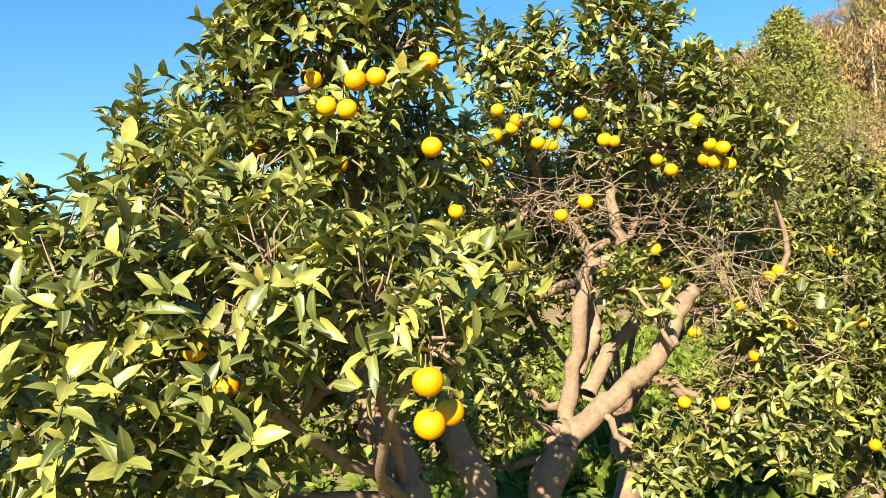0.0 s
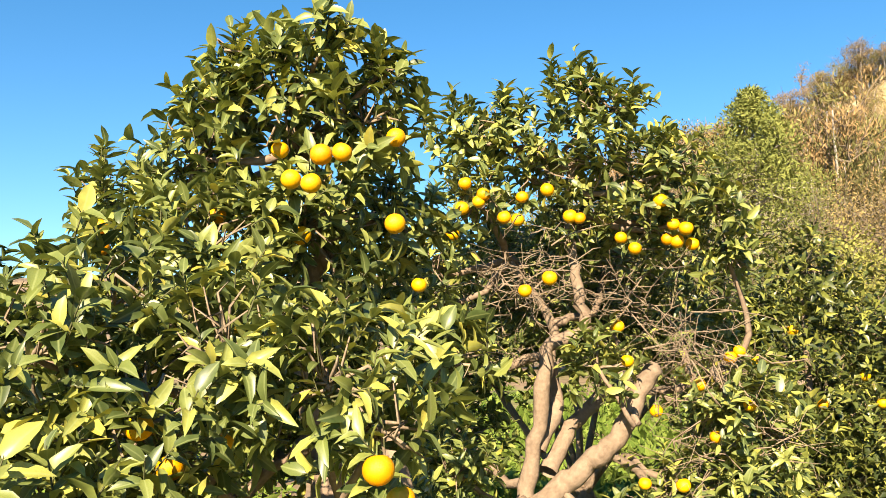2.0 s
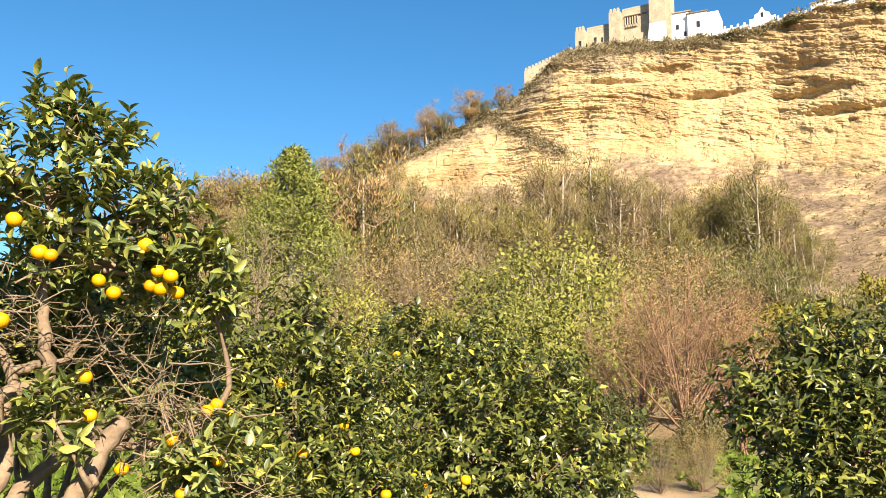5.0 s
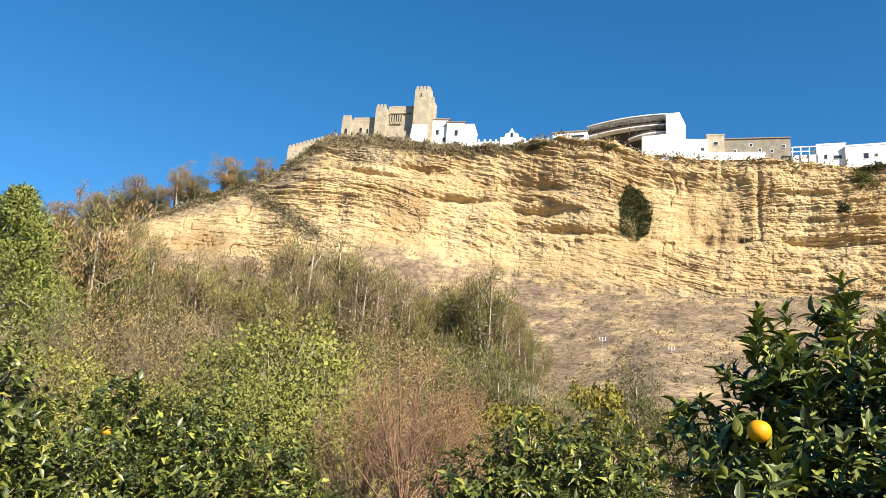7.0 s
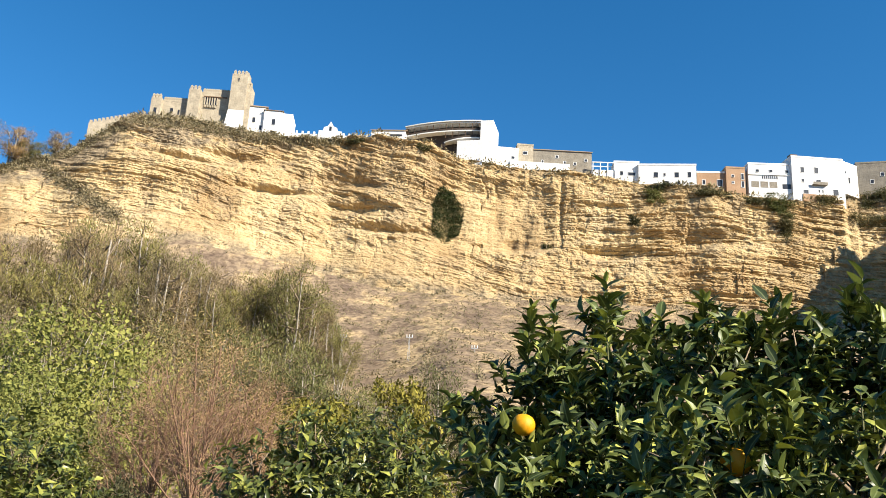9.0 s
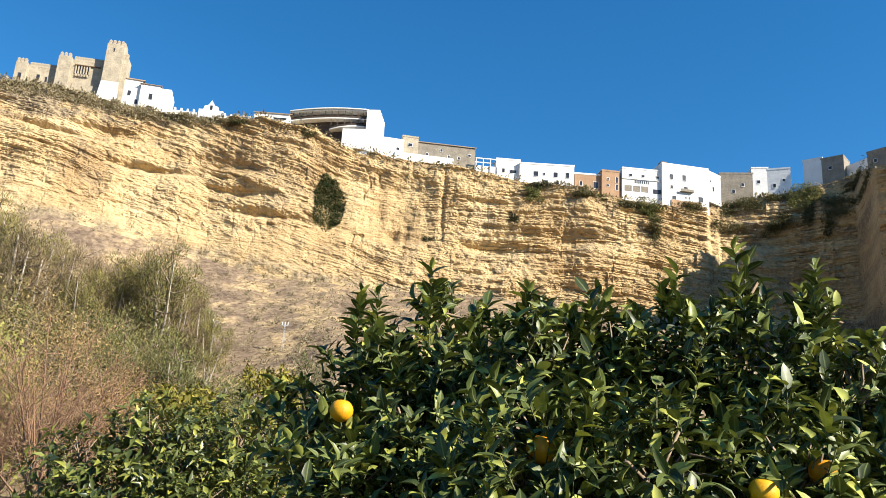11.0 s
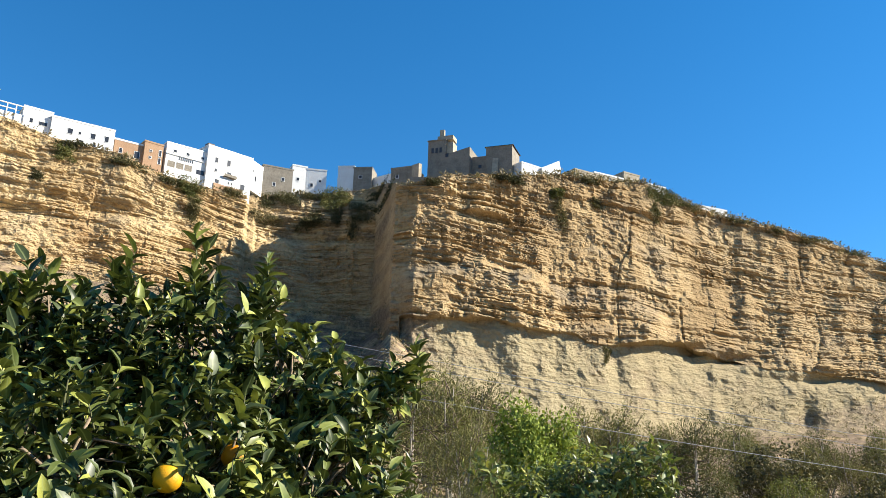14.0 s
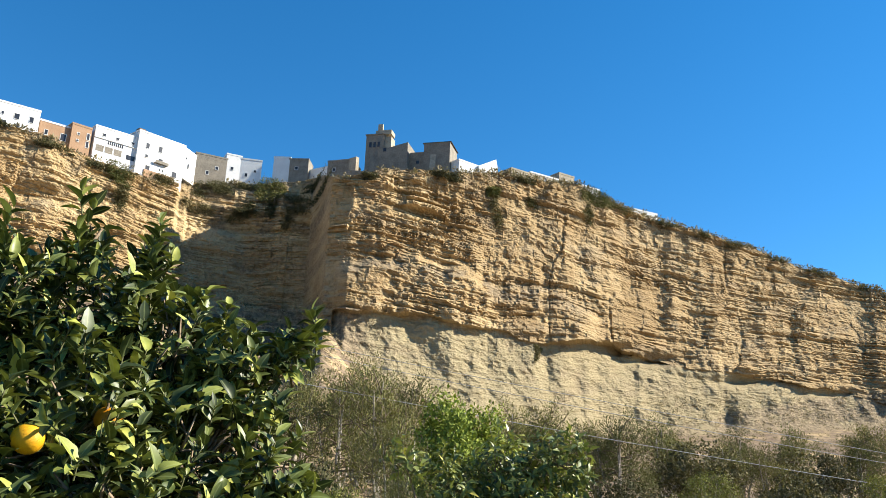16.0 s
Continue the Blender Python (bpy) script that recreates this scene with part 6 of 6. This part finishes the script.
def scrub_on_cliff():
    """Low bushes along the rim, on the ledges and over the foot of the slope: one mass."""
    rng = np.random.default_rng(5)
    spots = []
    rows = CLIFF_R.shape[0]
    for _ in range(1500):
        j = rng.integers(60, len(CLIFF_B) - 60)
        b = CLIFF_B[j]
        u = rng.uniform()
        if u < 0.30:
            i, s = rows - 1 - int(abs(rng.normal(0, 6))), rng.uniform(0.5, 1.5)
        elif u < 0.55 and b < 60:
            i, s = rows - 1 - int(rng.uniform(0, 60) * np.interp(b, [26, 40, 52, 58], [0.3, 1, 0.6, 0.2])), rng.uniform(0.5, 1.4)
        elif u < 0.8:
            i, s = int(rng.uniform(0, 40)), rng.uniform(0.4, 1.1)
        else:
            i, s = int(rng.uniform(20, rows - 1)), rng.uniform(0.3, 0.9)
        spots.append((*polar(b, CLIFF_R[i, j] - 0.1, CLIFF_Z[i, j]), s))
    for _ in range(1700):
        b = rng.uniform(30, 57)
        j = int((b - CLIFF_B[0]) / STEP)
        i = rows - 1 - int(rng.uniform(0, 75) * np.interp(b, [28, 34, 42, 50, 57], [0.25, 0.42, 0.42, 0.4, 0.2]))
        spots.append((*polar(b, CLIFF_R[i, j] - 0.1, CLIFF_Z[i, j]), rng.uniform(0.3, 0.95)))
    for _ in range(5200):
        b = rng.uniform(56, 104) if rng.uniform() < 0.66 else rng.uniform(104, 142)
        rb, zb = foot(np.array([b]))
        r = float(rb[0]) * rng.uniform(0.6, 1.0)
        spots.append((*polar(b, r, ground_z(b, r)), rng.uniform(0.25, 0.8)))
    for _ in range(1000):
        b = rng.uniform(126, 144)
        j = int((b - CLIFF_B[0]) / STEP)
        i = int(np.argmin(abs(np.degrees(np.arctan2(CLIFF_Z[:, j] - EYE, CLIFF_R[:, j])) - rng.uniform(1.5, 5.8))))
        spots.append((*polar(b, CLIFF_R[i, j] - 0.1, CLIFF_Z[i, j]), rng.uniform(0.25, 0.75)))
    for _ in range(420):
        b = rng.uniform(112, 143)
        j = int((b - CLIFF_B[0]) / STEP)
        spots.append((*polar(b, CLIFF_R[rows - 1, j] + rng.uniform(0, 2.5), CLIFF_Z[rows - 1, j] + 0.2), rng.uniform(0.5, 1.35)))
    for _ in range(520):
        b = rng.uniform(34, 42.6)
        j = int((b - CLIFF_B[0]) / STEP)
        e = np.interp(b, [33, 36.5, 39, 42.3], [19.0, 18.4, 17.0, 15.4]) + rng.normal(0, 0.32)
        i = int(np.argmin(abs(np.degrees(np.arctan2(CLIFF_Z[:, j] - EYE, CLIFF_R[:, j])) - e)))
        spots.append((*polar(b, CLIFF_R[i, j] - 0.1, CLIFF_Z[i, j]), rng.uniform(0.5, 1.1)))
    fr = []
    for x, y, z, s in spots:
        n = 15
        d = unit(rng.normal(size=(n, 3)) * [1, 1, 0.8] + [0, 0, 0.35])
        p = np.array([x, y, z]) + d * s * rng.uniform(0.3, 1.0, n)[:, None]
        L = s * rng.uniform(0.5, 0.95, n)
        fr.append(leaf_frames(p, d, rng.normal(size=(n, 3)), L, L * 0.45))
    me = leaves_mesh("scrub", np.concatenate(fr), TINY)
    me.materials.append(M_SCRUB2)
    tagged(new("scrub", me), "low grey-brown scrub on ledges and slope", "scrub", kind="stuff")


M_SCRUB2 = wild_leaf("dry_scrub", (0.15, 0.13, 0.085), (0.24, 0.205, 0.14), (0.34, 0.295, 0.205))
scrub_on_cliff()


def hanging_bush(label, b, el, w, h, seed, mat=None, n=1500, deep=0.5, full=False):
    """A bush or ivy that clings to the rock face."""
    rng = np.random.default_rng(seed)
    j = int(np.argmin(abs(CLIFF_B - b)))
    E = np.degrees(np.arctan2(CLIFF_Z[:, j] - EYE, CLIFF_R[:, j]))
    i = int(np.argmin(abs(E - el)))
    p = polar(b, CLIFF_R[i, j] - 0.4, CLIFF_Z[i, j])
    k = CLIFF_R[i, j] * math.tan(radians(1.0))
    t = thing("cliff_bush", label, "bush", Matrix.Translation(p) @ pose(0, 0, 0, 0, 0, -b), "bushes on the cliff")
    lumps = rng.normal(size=(14, 2)) * [0.2, 0.25]
    q = (lumps[rng.integers(0, 14, n)] + rng.normal(size=(n, 2)) * 0.11).clip(-0.55, 0.55) * [w, h]
    if full:
        u, a = np.sqrt(rng.uniform(size=n)), rng.uniform(0, 2 * math.pi, n)
        edge = 0.5 * (1 + 0.1 * np.sin(3 * a + 1) + 0.06 * np.sin(7 * a))
        q = np.stack([u * edge * np.cos(a) * w * (1 - 0.18 * np.sin(a)), u * edge * np.sin(a) * h], -1)
    jj = np.clip(np.round((b + q[:, 0] - CLIFF_B[0]) / STEP).astype(int), 0, len(CLIFF_B) - 1)
    zz = CLIFF_Z[i, j] + q[:, 1] * k
    ii = np.clip(np.round((zz - CLIFF_Z[0, jj]) / (CLIFF_Z[-1, jj] - CLIFF_Z[0, jj]) * (CLIFF_Z.shape[0] - 1)).astype(int), 0, CLIFF_Z.shape[0] - 1)
    off = np.abs(rng.normal(0, 1, n)) * deep * (0.25 * w * k) * np.sqrt(np.clip(1 - (2 * q[:, 0] / w) ** 2, 0.05, 1)) + 0.1
    rr = CLIFF_R[ii, jj] - off
    bb = np.radians(b + q[:, 0])
    world_p = np.stack([rr * np.sin(bb), rr * np.cos(bb), zz], -1) - np.array(p)
    c, s = math.cos(radians(b)), math.sin(radians(b))
    local = np.stack([world_p[:, 0] * c - world_p[:, 1] * s, world_p[:, 0] * s + world_p[:, 1] * c, world_p[:, 2]], -1)
    u = rng.normal(size=(n, 3))
    L = 0.2 * rng.uniform(1.2, 2.6, n)
    fr = leaf_frames(local, unit(u + [0, -0.4, 0.2]), rng.normal(size=(n, 3)) + [0, -0.6, 0.5], L, L * 0.5)
    piece("crown", leaves_mesh("crown", fr, TINY), mat or M_IVY, t)
    piece("stem", tubes_mesh("stem", [([(0, 0.6, -0.3 * h * k), (0.1, 0.1, 0), (0, -0.1 * w * k, 0.3 * h * k)], [0.15, 0.12, 0.05])], 6), M_BARK, t)


for row in ((65.1, 17.9, 2.3, 4.5, 1, 3400), (79.9, 19.7, 1.6, 1.3, 2, 900), (78.6, 17.9, 0.9, 0.8, 3, 500), (88.4, 18.4, 1.9, 1.6, 4, 1100), (88.7, 17.2, 1.2, 2.0, 5, 900), (98.4, 18.8, 2.3, 2.3, 6, 1500), (95.4, 18.5, 1.8, 1.2, 41, 500), (97.0, 17.6, 1.5, 1.2, 42, 400), (100.6, 18.3, 2.0, 1.5, 43, 600), (102.0, 18.8, 1.6, 1.2, 44, 500), (99.9, 16.8, 1.2, 1.4, 45, 300), (93.6, 18.3, 1.6, 1.4, 46, 400), (96.2, 16.8, 1.2, 0.9, 47, 250), (98.8, 17.8, 1.0, 2.2, 7, 800), (114.8, 19.7, 1.2, 0.9, 8, 700), (115.0, 18.0, 1.1, 2.8, 9, 600), (122.3, 19.2, 2.6, 1.4, 10, 1300), (121.6, 18.3, 0.8, 1.6, 11, 600), (117.5, 18.9, 0.9, 0.8, 12, 400), (91.0, 18.6, 1.6, 0.8, 13, 700), (94.5, 18.6, 2.2, 0.9, 14, 900), (101.5, 19.2, 1.6, 0.7, 15, 600), (111.3, 20.7, 2.4, 0.7, 16, 900), (63.2, 22.6, 1.0, 0.6, 17, 400), (57.8, 22.6, 1.5, 0.5, 18, 500), (72.4, 16.0, 0.7, 1.0, 19, 400), (84.0, 19.6, 2.4, 0.5, 20, 700), (118.0, 8.6, 0.5, 1.2, 21, 400), (124, 18.4, 1.6, 0.6, 23, 400), (127, 17.3, 1.8, 0.5, 24, 400), (129.5, 16.4, 1.2, 0.6, 25, 300), (131.5, 15.7, 1.6, 0.5, 26, 400), (134, 14.8, 1.4, 0.5, 27, 350), (136.5, 13.6, 1.8, 0.5, 28, 400), (139, 12.6, 1.4, 0.5, 29, 300), (105.5, 20.4, 1.6, 0.5, 30, 400), (117.0, 20.5, 2.0, 0.5, 31, 400), (80.5, 20.2, 2.0, 0.4, 32, 400), (86.8, 18.9, 1.4, 0.6, 33, 400), (96.5, 18.9, 1.8, 0.7, 34, 500), (93.5, 17.2, 2.4, 1.0, 35, 500), (97.0, 17.2, 2.2, 0.9, 36, 500), (100.5, 17.6, 2.0, 1.0, 37, 500)):
    hanging_bush("dark green bush clinging to the cliff" if row[0] != 65.1 else "tall dark ivy mass in a hollow of the cliff", *row[:5], n=row[5] * 3, full=row[4] in (1, 6, 10), mat=(M_IVY, M_SCRUB, M_THICKET)[0 if row[0] == 65.1 else 2 if row[4] in (4, 6, 8, 10, 2) else 1])


# ---- cables across the valley ----
def cable(b0, r0, el0, b1, r1, el1, sag):
    a, b = polar(b0, r0, r0 * math.tan(radians(el0)) + EYE), polar(b1, r1, r1 * math.tan(radians(el1)) + EYE)
    pts = [tuple(a.lerp(b, k / 24) - Vector((0, 0, sag * 4 * (k / 24) * (1 - k / 24)))) for k in range(25)]
    me = tubes_mesh("cable", [(pts, [0.016] * 25)], 5)
    me.materials.append(M_METAL)
    tagged(new("cable", me), "thin grey overhead cable across the valley", "cable", "overhead cables")


cable(100, 48, 9.0, 150, 60, 0.6, 0.2)
cable(100, 47, 8.4, 150, 59, 0.2, 0.3)
cable(100, 40, 6.3, 150, 52, -0.8, 0.2)


def utility_pole(b, r, el0, el1):
    z0, z1 = r * math.tan(radians(el0)) + EYE, r * math.tan(radians(el1)) + EYE
    z0 = min(z0, ground_z(b, r) - 0.3)
    t = thing("utility_pole", "pale lattice utility pole with white insulators on the slope", "pole", pose(*polar(b, r, z0), 0, 0, -b), "utility poles on the slope")
    h = z1 - z0
    rows = []
    for sx in (-1, 1):
        for sy in (-1, 1):
            rows.append(([(sx * 0.2, sy * 0.2, 0), (sx * 0.13, sy * 0.13, h * 0.5), (sx * 0.07, sy * 0.07, h)], [0.03, 0.03, 0.025]))
    for k in range(12):
        u, v = k / 12, (k + 1) / 12
        a, c = 0.2 - 0.13 * u, 0.2 - 0.13 * v
        side = 1 if k % 2 else -1
        for y in (-1, 1):
            rows.append(([(side * a, y * a, u * h), (-side * c, y * c, v * h)], [0.018, 0.018]))
    piece("mast", tubes_mesh("mast", rows, 4), M_METAL, t)
    piece("crossarm", boxes("crossarm", (-0.6, 0.6, -0.05, 0.05, h - 0.5, h - 0.35)), M_METAL, t)
    for x in (-0.5, 0.0, 0.5):
        piece("insulator", tubes_mesh("insulator", [([(x, 0, h - 0.36), (x, 0, h - 0.2), (x, 0, h + 0.15)], [0.07, 0.1, 0.05])], 8), M_WHITE, t, "white insulator")


for b, r, el0, el1 in ((58.4, 150, 7.4, 9.3), (63.0, 150, 8.0, 9.6), (67.6, 150, 7.4, 9.1)):
    utility_pole(b, r, el0, el1)


# ---- weeds under the trees ----
def weeds():
    rng = np.random.default_rng(9)
    n = 4200
    b = rng.uniform(-32, 62, n)
    r = 2.2 + 22 * rng.uniform(size=n) ** 0.8
    b[:1500] = rng.uniform(4, 34, 1500)
    r[:1500] = rng.uniform(6, 18, 1500)
    fr = []
    for k in range(n):
        p = np.array(polar(b[k], r[k], ground_z(b[k], r[k])))
        if abs(p[0] - 9.3 - 0.15 * (p[1] - 6)) < 0.75:
            continue
        m = 11
        s = rng.uniform(0.08, 0.24)
        d = unit(rng.normal(size=(m, 3)) * [1, 1, 0.4] + [0, 0, 0.8])
        L = s * rng.uniform(0.5, 1.1, m)
        fr.append(leaf_frames(p + d * s * 0.35, d, rng.normal(size=(m, 3)) + [0, 0, 1.0], L, L * 0.5))
    me = leaves_mesh("weeds", np.concatenate(fr), COARSE)
    me.materials.append(M_WEED)
    tagged(new("weeds", me), "fresh green weeds under the orange trees", "weeds", kind="stuff")


M_WEED = wild_leaf("weed_leaf", (0.08, 0.13, 0.02), (0.15, 0.22, 0.04), (0.24, 0.3, 0.07))
weeds()
